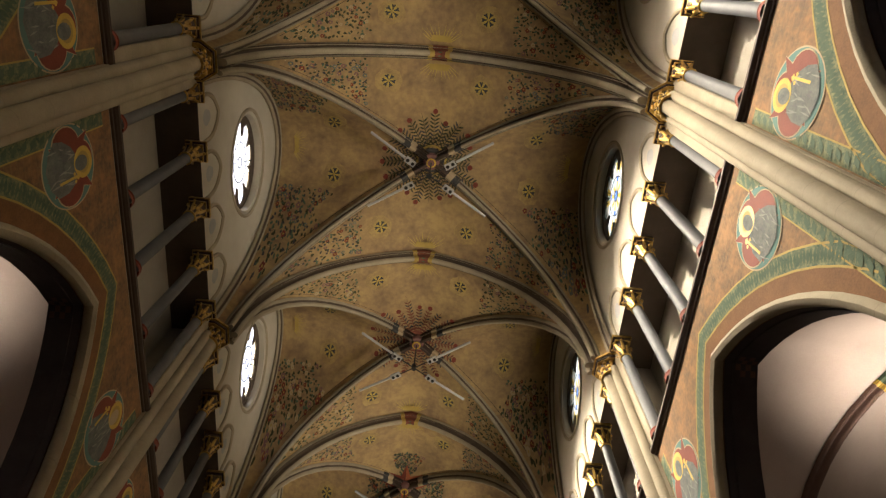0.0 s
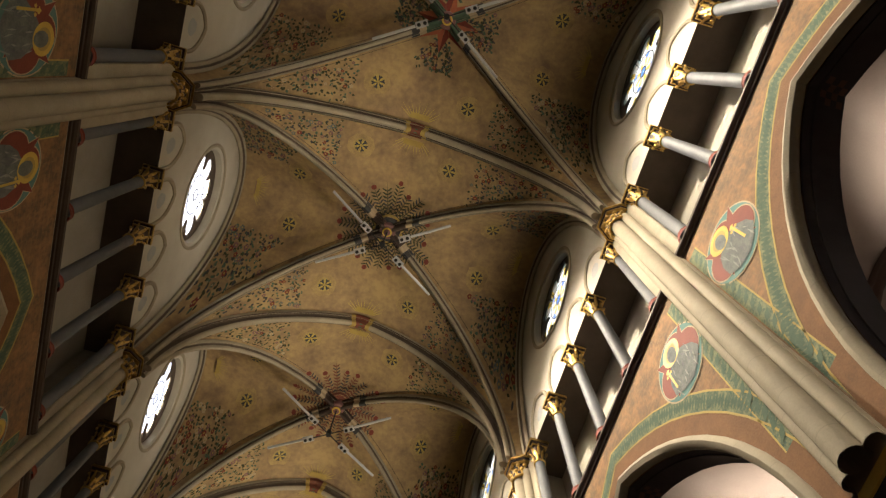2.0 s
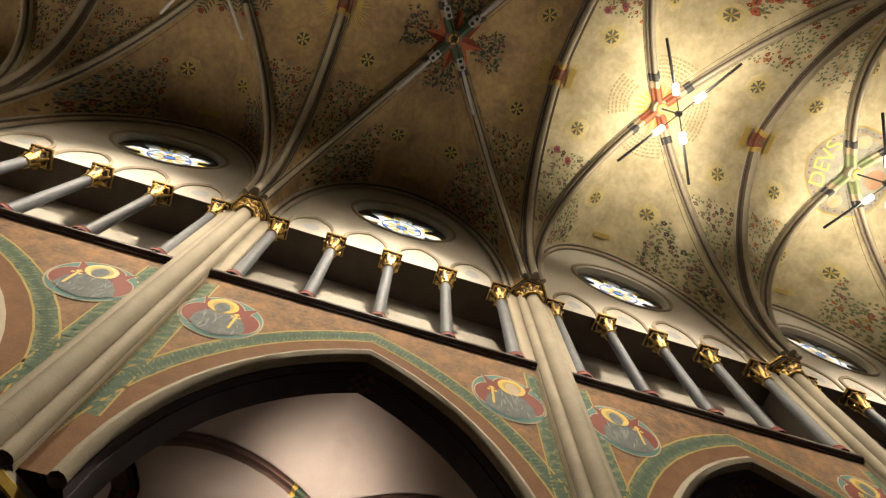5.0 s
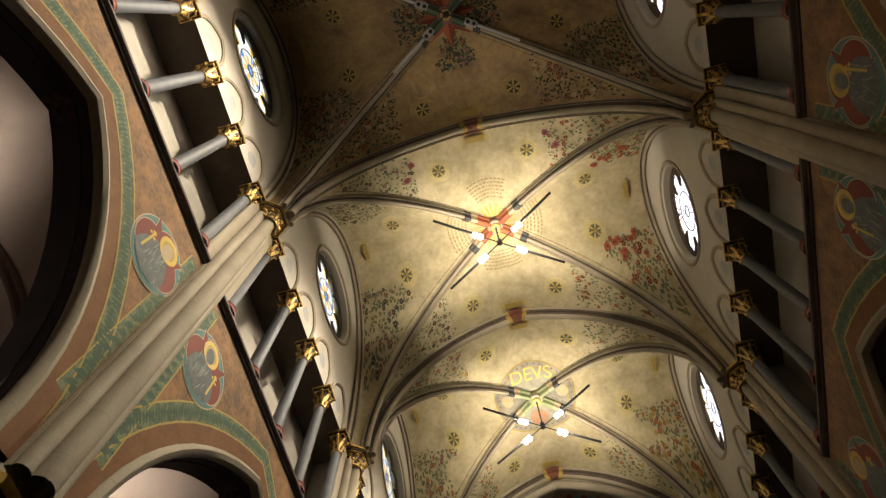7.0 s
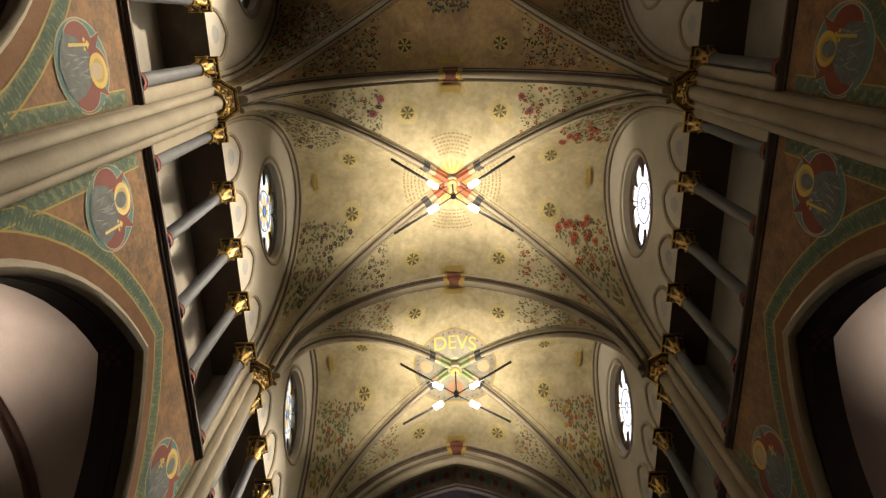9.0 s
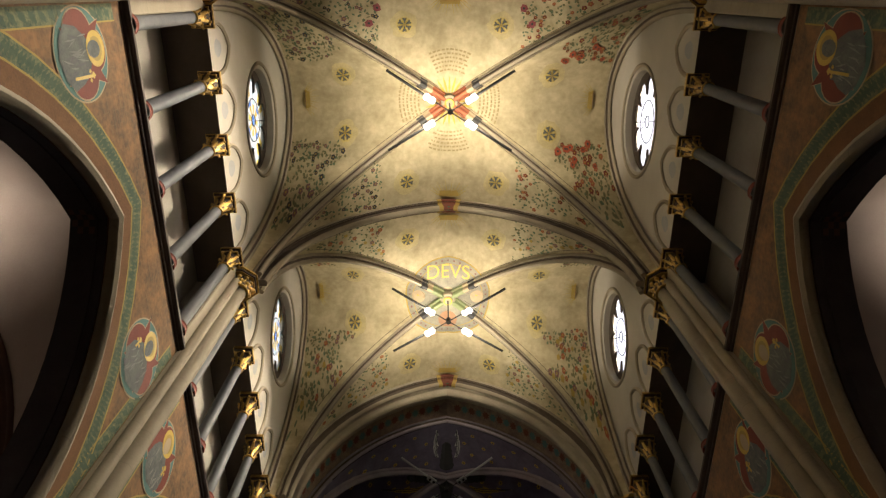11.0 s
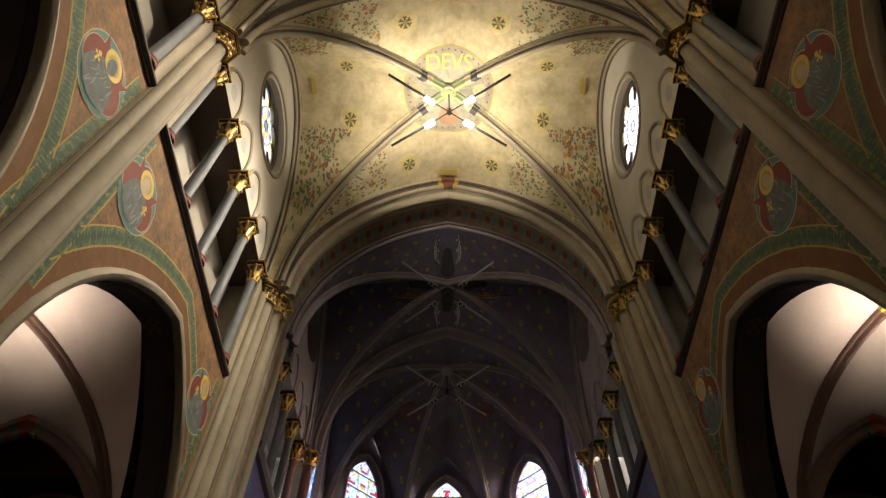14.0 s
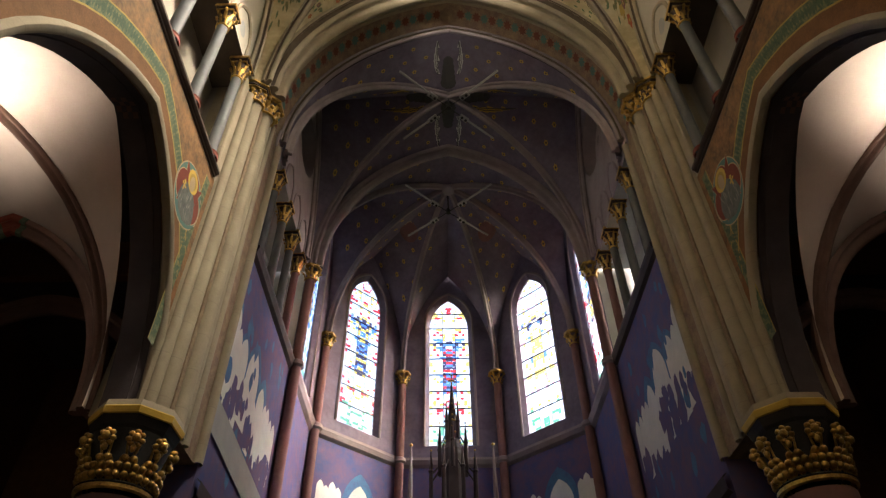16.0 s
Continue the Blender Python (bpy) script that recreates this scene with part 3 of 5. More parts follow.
def disc(m, P, y, z, ry, rz, lift, n=24, f=None):
    pts = []
    for j in range(n):
        a = 2 * math.pi * j / n
        k = f(a) if f else 1.0
        pts.append(P(y + ry * k * math.cos(a), z + rz * k * math.sin(a), lift))
    m.add(pts, [tuple(range(n))])


def medallion(side, wall, y, z, q):
    """A teal roundel with a red barbed quatrefoil, and a plain robed form with a gilt ring before it."""
    def P(y, z, lift):
        return (side * (XW - lift), y, z)

    rnd = random.Random(int(y * 31 + side * 7))
    m = Mesh()
    disc(m, P, y, z, 0.535, 0.575, 0.010, 40)
    med = part("medallion_edge", m, SKIN, wall, "pale painted medallion edge")
    m = Mesh()
    disc(m, P, y, z, 0.515, 0.555, 0.012, 40)
    part("medallion_ground", m, TEAL, med)
    for nm, mt, grow, lift in (("lobe_edge", SKIN, 0.018, 0.014), ("medallion_lobes", RED, 0.0, 0.0165)):
        m = Mesh()
        for i in (-1, 1):
            disc(m, P, y + i * 0.25, z - 0.03, 0.24 + grow, 0.29 + grow, lift + 0.0002 * i, 20)
            for j, reach in ((1, 0.46), (-1, 0.38)):
                tip, e = Vector((i * 0.8 * reach, j * reach)), Vector((-j, i)) * (0.13 + grow) * 0.8
                foot = Vector((i * 0.12, j * 0.1))
                m.add([P(y + v.x, z + v.y, lift + 0.0006) for v in (foot + e, tip * (1 + grow), foot - e)], [(0, 1, 2)])
        disc(m, P, y + 0.03 * q, z + 0.27, 0.24 + grow, 0.25 + grow, lift + 0.0009, 20)
        part(nm, m, mt, med)
    lean = rnd.uniform(-0.06, 0.06)
    m = Mesh()
    body = ((-0.34, -0.30), (-0.31, -0.08), (-0.22, 0.08), (-0.1, 0.17), (0.1, 0.17), (0.24, 0.06), (0.33, -0.1), (0.36, -0.28), (0.22, -0.42), (0.02, -0.5), (-0.2, -0.44))
    m.add([P(y + a + lean * b + rnd.uniform(-0.02, 0.02), z + b, 0.0195) for a, b in body], [tuple(range(len(body)))])
    part("robe", m, GREY, med)
    for nm, mt, n, lift in (("robe_fold", SLATE, 14, 0.022), ("robe_light", FOLDM, 14, 0.0225)):
        m = Mesh()
        for j in range(n):
            t = rnd.uniform(-0.6, 0.6)
            yy, zz, ln = y + rnd.uniform(-0.25, 0.25), z - 0.14 + rnd.uniform(-0.26, 0.2), rnd.uniform(0.05, 0.14)
            m.add([P(yy - t * ln, zz - ln, lift), P(yy + 0.012, zz, lift), P(yy + t * ln * 0.6, zz + ln, lift), P(yy - 0.012, zz, lift)], [(0, 1, 2, 3)])
        part(nm, m, mt, med)["kind"] = "stuff"
    hy, hz = y + q * 0.03 + lean, z + 0.29
    m = Mesh()
    disc(m, P, hy, hz, 0.15, 0.15, 0.0230, 20)
    part("inner_halo", m, OLIVE, med)
    m = Mesh()
    m.grid([[P(hy + r * math.cos(2 * math.pi * j / 28), hz + r * math.sin(2 * math.pi * j / 28), 0.024) for j in range(28)] for r in (0.14, 0.205)], True)
    # something small and gilt held in front: a short staff with a knob or a few leaves
    sy = -q * rnd.choice((0.16, 0.24))
    top, low = (0.14, -0.26) if rnd.random() < 0.5 else (0.06, -0.1)
    m.add([P(y + sy + a, z + b, 0.0245) for a, b in ((-0.018, low), (0.018, low), (0.022, top), (-0.014, top))], [(0, 1, 2, 3)])
    for a, b, r in ((0, top, 0.05), (0.05, top - 0.07, 0.032), (-0.05, top - 0.06, 0.032)):
        disc(m, P, y + sy + a, z + b, r, r, 0.0248, 9, lambda t: 0.8 + 0.2 * math.cos(4 * t))
    part("halo", m, GOLDP, med)
    m = Mesh()
    disc(m, P, hy, hz - 0.05, 0.10, 0.145, 0.026, 14)
    part("plain_oval", m, GREY if rnd.random() < 0.6 else SKIN, med)


def rose(side, wall, yc):
    """Round window: stone plate pierced with eight lobes, coloured panes behind."""
    def P(x, y, z):
        return (side * x, y, z)

    win = empty("rose_window", "", "")
    win.parent = wall
    n = 96
    m = Mesh()
    m.grid([[P(XW + 0.18, y, z) for y, z in ring_of(yc, ZR, RR, n)], [P(XW + 0.18, y, z) for y, z in foil(yc, ZR, RR * 0.93, n)], [P(XW + 0.23, y, z) for y, z in foil(yc, ZR, RR * 0.9, n)]], True)
    part("tracery_plate", m, SOFFIT, win)
    groups = {}

    def pane(colour, pts, x=0.21):
        # +x panes all turn white, the glare outside put into the glass
        groups.setdefault(colour if side < 0 else "white", Mesh()).add([P(XW + x, yc + r * math.cos(a), ZR + r * math.sin(a)) for r, a in pts], [tuple(range(len(pts)))])

    def sector(colour, r0, r1, a0, a1):
        pane(colour, [(r0, a0), (r1, a0), (r1, (a0 + a1) / 2), (r1, a1), (r0, a1), (r0, (a0 + a1) / 2)])

    pi8 = math.pi / 8
    for j in range(8):
        am = 2 * pi8 * j
        sector("blue", 0.01, 0.125, am - pi8, am + pi8)
        # a white spoke, then gold between dark red tips
        sector("white", 0.125, 0.47, am - 0.17, am + 0.17)
        sector("gold", 0.125, 0.36, am + 0.17, am + 2 * pi8 - 0.17)
        sector("azure" if j % 2 else "blue", 0.36, 0.47, am + 0.17, am + 2 * pi8 - 0.17)
        # the lobe: azure rim, gold field, white heart
        sector("white", 0.49, 0.56, am - pi8, am + pi8)
        sector("azure", 0.56, 1.08, am - pi8, am - 0.3)
        sector("azure", 0.56, 1.08, am + 0.3, am + pi8)
        sector("gold" if j % 2 else "white", 0.56, 0.86, am - 0.3, am - 0.09)
        sector("white" if j % 2 else "gold", 0.56, 0.86, am + 0.09, am + 0.3)
        sector("white", 0.56, 0.92, am - 0.09, am + 0.09)
        sector("azure", 0.86, 1.08, am - 0.3, am - 0.09)
        sector("azure", 0.86, 1.08, am + 0.09, am + 0.3)
        sector("azure" if j % 2 else "gold", 0.92, 1.08, am - 0.09, am + 0.09)
    for colour, m in groups.items():
        part("pane", m, GLASSES[colour], win)
    m = Mesh()
    for r in (0.13, 0.48):
        m.grid([[P(XW + x, yc + (r + d) * math.cos(2 * math.pi * i / 48), ZR + (r + d) * math.sin(2 * math.pi * i / 48)) for i in range(48)] for d, x in ((-0.016, 0.205), (0, 0.19), (0.016, 0.205))], True)
    for j in range(16):
        a = 2 * math.pi * (j + 0.5) / 16
        e = Vector((-math.sin(a), math.cos(a))) * 0.012
        c, q = math.cos(a), math.sin(a)
        m.add([P(XW + 0.20, yc + r * c + t * e.x, ZR + r * q + t * e.y) for r, t in ((0.13, 1), (1.0, 1), (1.0, -1), (0.13, -1))], [(0, 1, 2, 3)])
    part("lead", m, LEAD, win)


for k in BAYS:
    for side in (-1, 1):
        wall_bay(side, k)

# ---- vaulting shafts and piers ----
LEAFM = Mesh()
# one bunch: a full flower with a knob under the plate, two stems, and a tuft of curled leaves below
for sgn in (-1, 1):
    LEAFM.tube((0.44, sgn * 0.02, 0.30), (0.53, sgn * 0.085, 0.55), 0.02, 6, 0.012)
LEAFM.ball((0.58, 0, 0.57), 0.055, 8)
for j in range(7):
    t = j * 2 * math.pi / 7
    LEAFM.ball((0.54 + 0.02 * math.cos(t), 0.078 * math.sin(t), 0.57 + 0.078 * math.cos(t)), 0.042, 6, 0.8)
LEAFM.ball((0.53, 0, 0.45), 0.04, 6, 1.4)
for z, r, n in ((0.34, 0.475, 2), (0.25, 0.465, 3), (0.15, 0.45, 3)):
    for j in range(n):
        y = (j - (n - 1) / 2) * 0.1
        LEAFM.ball((r - 0.35 * y * y, y, z), 0.05, 6, 0.9)
        rows = []
        for u, w in ((0.0, 0.25), (0.5, 1.0), (0.85, 0.9), (1.0, 0.4)):
            rows.append([(r - 0.05 + 0.07 * u * u + d, y + q * w * 0.06, z - 0.09 + 0.11 * u) for q, d in ((-1, -0.012), (-0.4, 0.016), (0, 0.0), (0.4, 0.016), (1, -0.012))])
        LEAFM.grid(rows)


def pier(side, k, big=False):
    p = empty("pier", "cream clustered vaulting shafts over a round pier", "pier", "structure")
    y = k * B + (0.12 if k == 3 else 0)

    def P(x, yy, z):
        return (side * x, y + yy, z)

    m = Mesh()
    # the pilaster behind the rolls
    m.grid([[P(x, yy, z) for x, yy in ((XW + 0.2, -0.46), (XW - 0.02, -0.46), (XW - 0.04, -0.44), (XW - 0.04, 0.44), (XW - 0.02, 0.46), (XW + 0.2, 0.46))] for z in (10.58, 13.6)])
    m.grid([[P(x, yy, z) for x, yy in ((XW + 0.01, -0.28), (XW - 0.05, -0.27), (XW - 0.06, 0), (XW - 0.05, 0.27), (XW + 0.01, 0.28))] for z in (5.9, 10.6)])
    part("pilaster", m, STONE, p)
    for yy, x, r in ((-0.18, XW - 0.09, 0.09), (0, XW - 0.17, 0.13), (0.18, XW - 0.09, 0.09)):
        m = Mesh().turned([(r, 5.9), (r, 13.2)], P(x, yy, 0), 16)
        part("shaft", m, STONE, p, smooth=True)
    # gilded capital: a broad leafy bell under a polygon plate
    m = foliate(Mesh(), side * (XW - 0.12), y, 13.05, 13.38, 0.19, 0.2, 10, k)
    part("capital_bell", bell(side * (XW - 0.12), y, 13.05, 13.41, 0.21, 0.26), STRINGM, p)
    part("capital", m, GOLD, p, "gilded leaf capital", smooth=True)
    pl = [(-0.35, 0.14), (-0.35, -0.06), (-0.18, -0.31), (0.18, -0.31), (0.35, -0.06), (0.35, 0.14)]
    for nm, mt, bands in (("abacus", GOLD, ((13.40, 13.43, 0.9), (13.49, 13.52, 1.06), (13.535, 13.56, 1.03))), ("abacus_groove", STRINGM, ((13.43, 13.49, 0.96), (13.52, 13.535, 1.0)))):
        m = Mesh()
        for z0, z1, f in bands:
            n = len(pl)
            ring = [P(XW - 0.1 + b * f, a * f, z) for z in (z0, z1) for a, b in pl]
            m.add(ring, [tuple(range(n)), tuple(range(n, 2 * n))] + [(i, (i + 1) % n, n + (i + 1) % n, n + i) for i in range(n)])
        part(nm, m, mt, p)
    # the round pier with its great capital
    xc = side * (4.34 if k == 3 else 4.77)
    m = Mesh().turned([(0.42, 0), (0.42, 4.75)], (xc, y, 0), 28)
    part("column", m, ROSEP, p, "rose-brown round column", smooth=True)
    m = Mesh().turned([(0.75, 0), (0.75, 0.25), (0.6, 0.4), (0.62, 0.5), (0.52, 0.6)], (xc, y, 0), 8, math.pi / 8)
    part("base", m, STONE, p)
    m = Mesh().turned([(0.45, 0), (0.48, 0.05), (0.42, 0.09), (0.42, 0.3), (0.46, 0.55), (0.5, 0.72)], (xc, y, 4.83), 24)
    part("capital_bell", m, BLACK, p, "dark capital bell", smooth=True)
    for a in range(10):
        leaf = part("capital_leaf", LEAFM, GOLD, p, "gilded flower and leaf bunch", smooth=True)
        leaf.matrix_local = pose(xc, y, 4.83, 0, 0, 36 * a + 12)
    part("necking", Mesh().turned([(0.43, 4.8), (0.47, 4.82), (0.47, 4.87), (0.43, 4.9)], (xc, y, 0), 24), GOLD, p, smooth=True)
    m = Mesh().turned([(0.48, 5.52), (0.53, 5.6), (0.57, 5.72)], (xc, y, 0), 8, math.pi / 8)
    part("abacus_body", m, BLACK, p, "black painted plate")
    m = Mesh().turned([(0.57, 5.72), (0.59, 5.73), (0.605, 5.81), (0.59, 5.83)], (xc, y, 0), 8, math.pi / 8)
    part("abacus_edge", m, GOLDP, p, "gold painted plate edge")
    m = Mesh().turned([(0.59, 5.83), (0.57, 5.92), (0.3, 5.96), (0.1, 5.97)], (xc, y, 0), 8, math.pi / 8)
    part("abacus_top", m, STONE, p)
    return p


for k in range(-5, 4):
    for side in (-1, 1):
        pier(side, k)

# ---- aisles ----
XA = 9.9
for side in (-1, 1):
    w = part("wall_aisle", Mesh().box((side * XA, Y0, 0), (side * (XA + 0.4), Y1 + 2, 13)), BROWN)
    tagged(w, "brown plaster aisle wall", "wall", kind="structure")
    r = part("roof_aisle", Mesh().box((side * 5.16, Y0, 10.9), (side * (XA + 0.4), Y1 + 2, 11.1)), DARK)
    tagged(r, "dark lean-to aisle roof", "roof", kind="structure")
    for k in BAYS:
        ya, yb = k * B, (k + 1) * B
        yc, xm = (ya + yb) / 2, side * 7.5
        m = Mesh()
        bz = 10.05
        feet = [((side * 5.0, ya, 5.95), 1), ((side * 5.0, yb, 5.95), -1), ((side * 9.8, ya, 5.95), 1), ((side * 9.8, yb, 5.95), -1)]
        for (fx, fy, fz), q in feet:
            web_half(m, (fx, fy + q * 0.2, fz), (fx, yc, 9.85), (fx, fy + q * 0.02, fz), (xm, yc, bz), 0.12)
            web_half(m, (fx, fy + q * 0.02, fz), (xm, yc, bz), (fx, fy, fz), (xm, fy, 9.6), 0.12)
        c = part("ceiling_aisle", m, AISLE, smooth=True)
        tagged(c, "pinkish white plaster aisle vault", "vault", kind="structure")
        for (fx, fy, fz), q in feet:
            r = Mesh()
            pts = half_arch((fx, fy + q * 0.02, fz), (xm, yc, bz))
            rib(r, pts, 0.16, 0.16)
            part("rib", r, PLUM, c, "plum painted rib", smooth=True)
            for i0, mt in ((12, GREEND), (13, ROSEP if q > 0 else GREEND)):
                r = Mesh()
                rib(r, [pts[12].lerp(pts[13], 0.5), pts[13]] if i0 < 13 else [pts[13], pts[14]], 0.17, 0.17)
                part("painted_rib_end", r, mt, c)
            r = Mesh()
            rib(r, [pts[12].lerp(pts[13], 0.3), pts[12].lerp(pts[13], 0.5)], 0.175, 0.175)
            part("gold_rib_ring", r, GOLDP, c)
            r = Mesh()
            rib(r, half_arch((fx, fy, fz), (xm, fy, 9.6)), 0.34, 0.25)
            part("cross_rib", r, PLUM, c, smooth=True)
            pts = half_arch((fx, fy, fz), (xm, fy, 9.6), 40)
            for i0, i1, mt in ((38, 40, RED), (37, 38, GREEND)):
                r = Mesh()
                rib(r, pts[i0:i1 + 1], 0.37, 0.28)
                part("painted_keystone", r, mt, c)
        r = Mesh().ball((xm, yc, bz - 0.15), 0.14, 10, 0.6)
        part("boss", r, ROSEP, c, smooth=True)

# ---- closing walls ----
e = part("wall_west", Mesh().box((-10.5, Y0 - 0.5, 0), (10.5, Y0, 20)), PLASTER)
tagged(e, "plain plaster end wall", "wall", kind="structure")

# ---- chancel and apse ----
XC = 3.95                      # half width
YA, YC0, YB = 18.3, 22.4, 28.0  # chancel arch's back, apse's start, apse's end
YO = YB - XC                   # centre of the apse's octagon
HS = XC * math.tan(math.pi / 8)
CORNERS = [(-XC, YO - HS), (-XC, YO + HS), (-HS, YB), (HS, YB), (XC, YO + HS), (XC, YO - HS)]

arch = empty("chancel_arch", "broad cream moulded chancel arch with a painted soffit", "arch", "structure")
for s in (-1, 1):
    pts = half_arch((s * 3.9, Y1 + 0.25, ZSP), (0, Y1 + 0.25, 18.55), 20)
    r = Mesh()
    rib(r, pts, 0.4, 0.3)
    part("moulding", r, STONE, arch, smooth=True)
    for off, w, mt in ((0.55, 0.22, STONE), (1.45, 0.22, CHSTONE)):
        r = Mesh()
        rib(r, half_arch((s * 3.95, Y1 + off, ZSP), (0, Y1 + off, 18.7), 20), w, 0.16, (3, 4, 12, 13))
        part("moulding", r, mt, arch, smooth=True)
    # rosettes painted along the soffit
    line = half_arch((s * 3.98, Y1 + 0.98, ZSP), (0, Y1 + 0.98, 18.72), 60)
    for colour, nm, start in ((REDB, "soffit_rosette", 1), (TEAL, "soffit_leaf", 3)):
        m = Mesh()
        for i in range(start, 59, 4):
            c0, t0 = line[i], (line[i + 1] - line[i - 1]).normalized()
            down = Vector((0, 1, 0)).cross(t0)
            down = down if down.z < 0 else -down
            m.add([c0 + down * 0.02 + t0 * (0.13 * math.cos(a) * f) + Vector((0, 0.16 * math.sin(a) * f, 0)) for a, f in ((math.pi * j / 8, 1.0 if j % 2 else 0.6) for j in range(16))], [tuple(range(16))])
        part(nm, m, colour, arch)
    m = Mesh()
    a, b = half_arch((s * 3.98, Y1 + 0.2, ZSP), (0, Y1 + 0.2, 18.72), 20), half_arch((s * 3.98, YA + 0.1, ZSP), (0, YA + 0.1, 18.72), 20)
    m.grid([a, b])
    part("painted_soffit", m, mat("faded_rose_soffit", (0.30, 0.23, 0.15), (0.17, 0.115, 0.10), 0.85, scale=5, mottle=0.5) if s < 0 else bpy.data.materials["faded_rose_soffit"], arch, "faded rose and ochre painted soffit", smooth=True)
    # jamb of clustered shafts down to the great capital
    m = Mesh().box((s * 4.0, Y1 + 0.2, 5.9), (s * 4.9, YA + 0.1, 13.6))
    part("jamb_return", Mesh().box((s * 4.31, Y1 - 0.01, 5.9), (s * 4.98, Y1 + 0.22, 13.6)), STONE, arch)
    up = Mesh().box((s * 4.0, Y1 - 0.02, 13.6), (s * 4.9, YA + 0.12, 19.75))
    part("upper_jamb", up, PLASTER, arch)
    part("jamb", m, bpy.data.materials["faded_rose_soffit"], arch, "painted jamb")
    for i, (x, y, rr) in enumerate(((3.98, 0.42, 0.12), (4.0, 0.66, 0.09), (3.98, 0.9, 0.07), (3.97, 1.5, 0.09))):
        m = Mesh().turned([(rr, 5.9), (rr, 13.4)], (s * x, Y1 + y, 0), 14)
        part("shaft", m, STONE, arch, smooth=True)
    m = foliate(Mesh(), s * 4.02, Y1 + 0.45, 13.05, 13.42, 0.2, 0.3, 8, 5)
    part("capital", m, GOLD, arch, "gilded leaf capital", smooth=True)
    m = Mesh().turned([(0.3, 0), (0.36, 0.04), (0.36, 0.12), (0.2, 0.14)], (s * 4.02, Y1 + 0.45, 13.42), 8, math.pi / 8)
    part("abacus", m, GOLD, arch)

# wall over the chancel arch, above the vault, and roof over all
r = part("roof_nave", Mesh().box((-4.6, Y0, 19.75), (4.6, YB + 0.6, 20.0)), DARK)
tagged(r, "dark roof boards above the vaults", "roof", kind="structure")

for s in (-1, 1):
    def P(x, y, z):
        return (s * x, y, z)

    wall = empty("chancel_wall", "violet painted chancel wall with triforium and mural", "wall", "structure")
    m = Mesh().box(P(XC, YA, 0), P(XC + 0.6, YC0 + 0.1, 10.15))
    part("mural_wall", m, MURAL, wall, "blue and violet mural")
    prof = [(XC, 10.15), (XC - 0.08, 10.2), (XC - 0.12, 10.32), (XC - 0.12, 10.4), (XC + 0.1, 10.42)]
    m = Mesh().grid([[P(x, YA, z) for x, z in prof], [P(x, YC0, z) for x, z in prof]])
    part("string_course", m, DARK, wall)
    m = Mesh().grid([[P(XC, YA, 10.41), P(5.0, YA, 10.41)], [P(XC, YC0, 10.41), P(5.0, YC0, 10.41)]])
    m.grid([[P(4.9, YA, 10.4), P(4.9, YC0, 10.4)], [P(4.9, YA, 13.5), P(4.9, YC0, 13.5)]])
    m.grid([[P(XC, YA, 13.25), P(5.0, YA, 13.25)], [P(XC, YC0, 13.25), P(5.0, YC0, 13.25)]])
    for y in (YA + 0.12, YC0 + 0.05):
        m.grid([[P(XC, y, 10.2), P(5.0, y, 10.2)], [P(XC, y, 13.4), P(5.0, y, 13.4)]])
    part("passage_wall", m, PALEM, wall, "pale passage wall")
    yc = (YA + YC0) / 2
    n = 48
    zr, rr = 16.2, 0.95
    ring = ring_of(yc, zr, rr, n)
    rect = []
    for i in range(n):
        a = 2 * math.pi * i / n
        c, q = math.cos(a), math.sin(a)
        d = min(((YC0 - YA) / 2) / max(abs(c), 1e-6), ((19.75 - zr) if q > 0 else (zr - 13.25)) / max(abs(q), 1e-6))
        rect.append((yc + d * c, zr + d * q))
    for cy, cz in ((YA, 13.25), (YC0, 13.25), (YA, 19.75), (YC0, 19.75)):
        j = min(range(n), key=lambda i: (rect[i][0] - cy) ** 2 + (rect[i][1] - cz) ** 2)
        rect[j] = (cy, cz)
    m = Mesh().grid([[P(XC, y, z) for y, z in rect], [P(XC, y, z) for y, z in ring], [P(XC + 0.35, y, z) for y, z in ring_of(yc, zr, rr - 0.12, n)]], True)
    m.add([P(XC + 0.35, y, z) for y, z in ring_of(yc, zr, rr - 0.12, n)], [tuple(range(n))])
    part("upper_wall", m, CHSTONE, wall, "grey upper wall with a blind round opening")
    m = Mesh()
    disc(m, lambda y, z, l: P(XC + 0.34, y, z), yc, zr, 0.55, 0.55, 0, 48, lambda a: 0.75 + 0.25 * abs(math.cos(3 * a)))
    part("dark_foil", m, BLACK, wall)
    for y in (19.0, 20.0, 21.0, 21.85):
        col = part("colonnette", COL["shaft"], SLATE if y < 21.5 else ROSEP, wall, "slate-blue painted colonnette", smooth=True)
        for nm, key, mt in (("capital", "capital", GOLD), ("abacus", "abacus", GOLD), ("capital_bell", "bell", STRINGM), ("abacus_groove", "groove", STRINGM), ("plinth", "plinth", RED)):
            part(nm, COL[key], mt, col, smooth=True)
        col.location = P(XC + 0.13, y, -0.3)
    for c in (18.5, 19.5, 20.5, 21.4):
        m = Mesh()
        w = 0.38
        pts = [(c - w + d, 13.6 + z) for d, z in arc(w, 0.6, 8)]
        pts = [(c - w, 13.3)] + pts + [(2 * c - y, z) for y, z in pts[-2::-1]] + [(c + w, 13.3)]
        rows = []
        for a in range(7):
            t = 2 * math.pi * a / 6
            rows.append([P(XC + 0.035 * math.cos(t), c + (y - c) * (1 + 0.08 * math.sin(t)), 13.3 + (z - 13.3) * (1 + 0.05 * math.sin(t))) for y, z in pts])
        m.grid(rows)
        part("blind_arch", m, CHSTONE, wall, smooth=True)

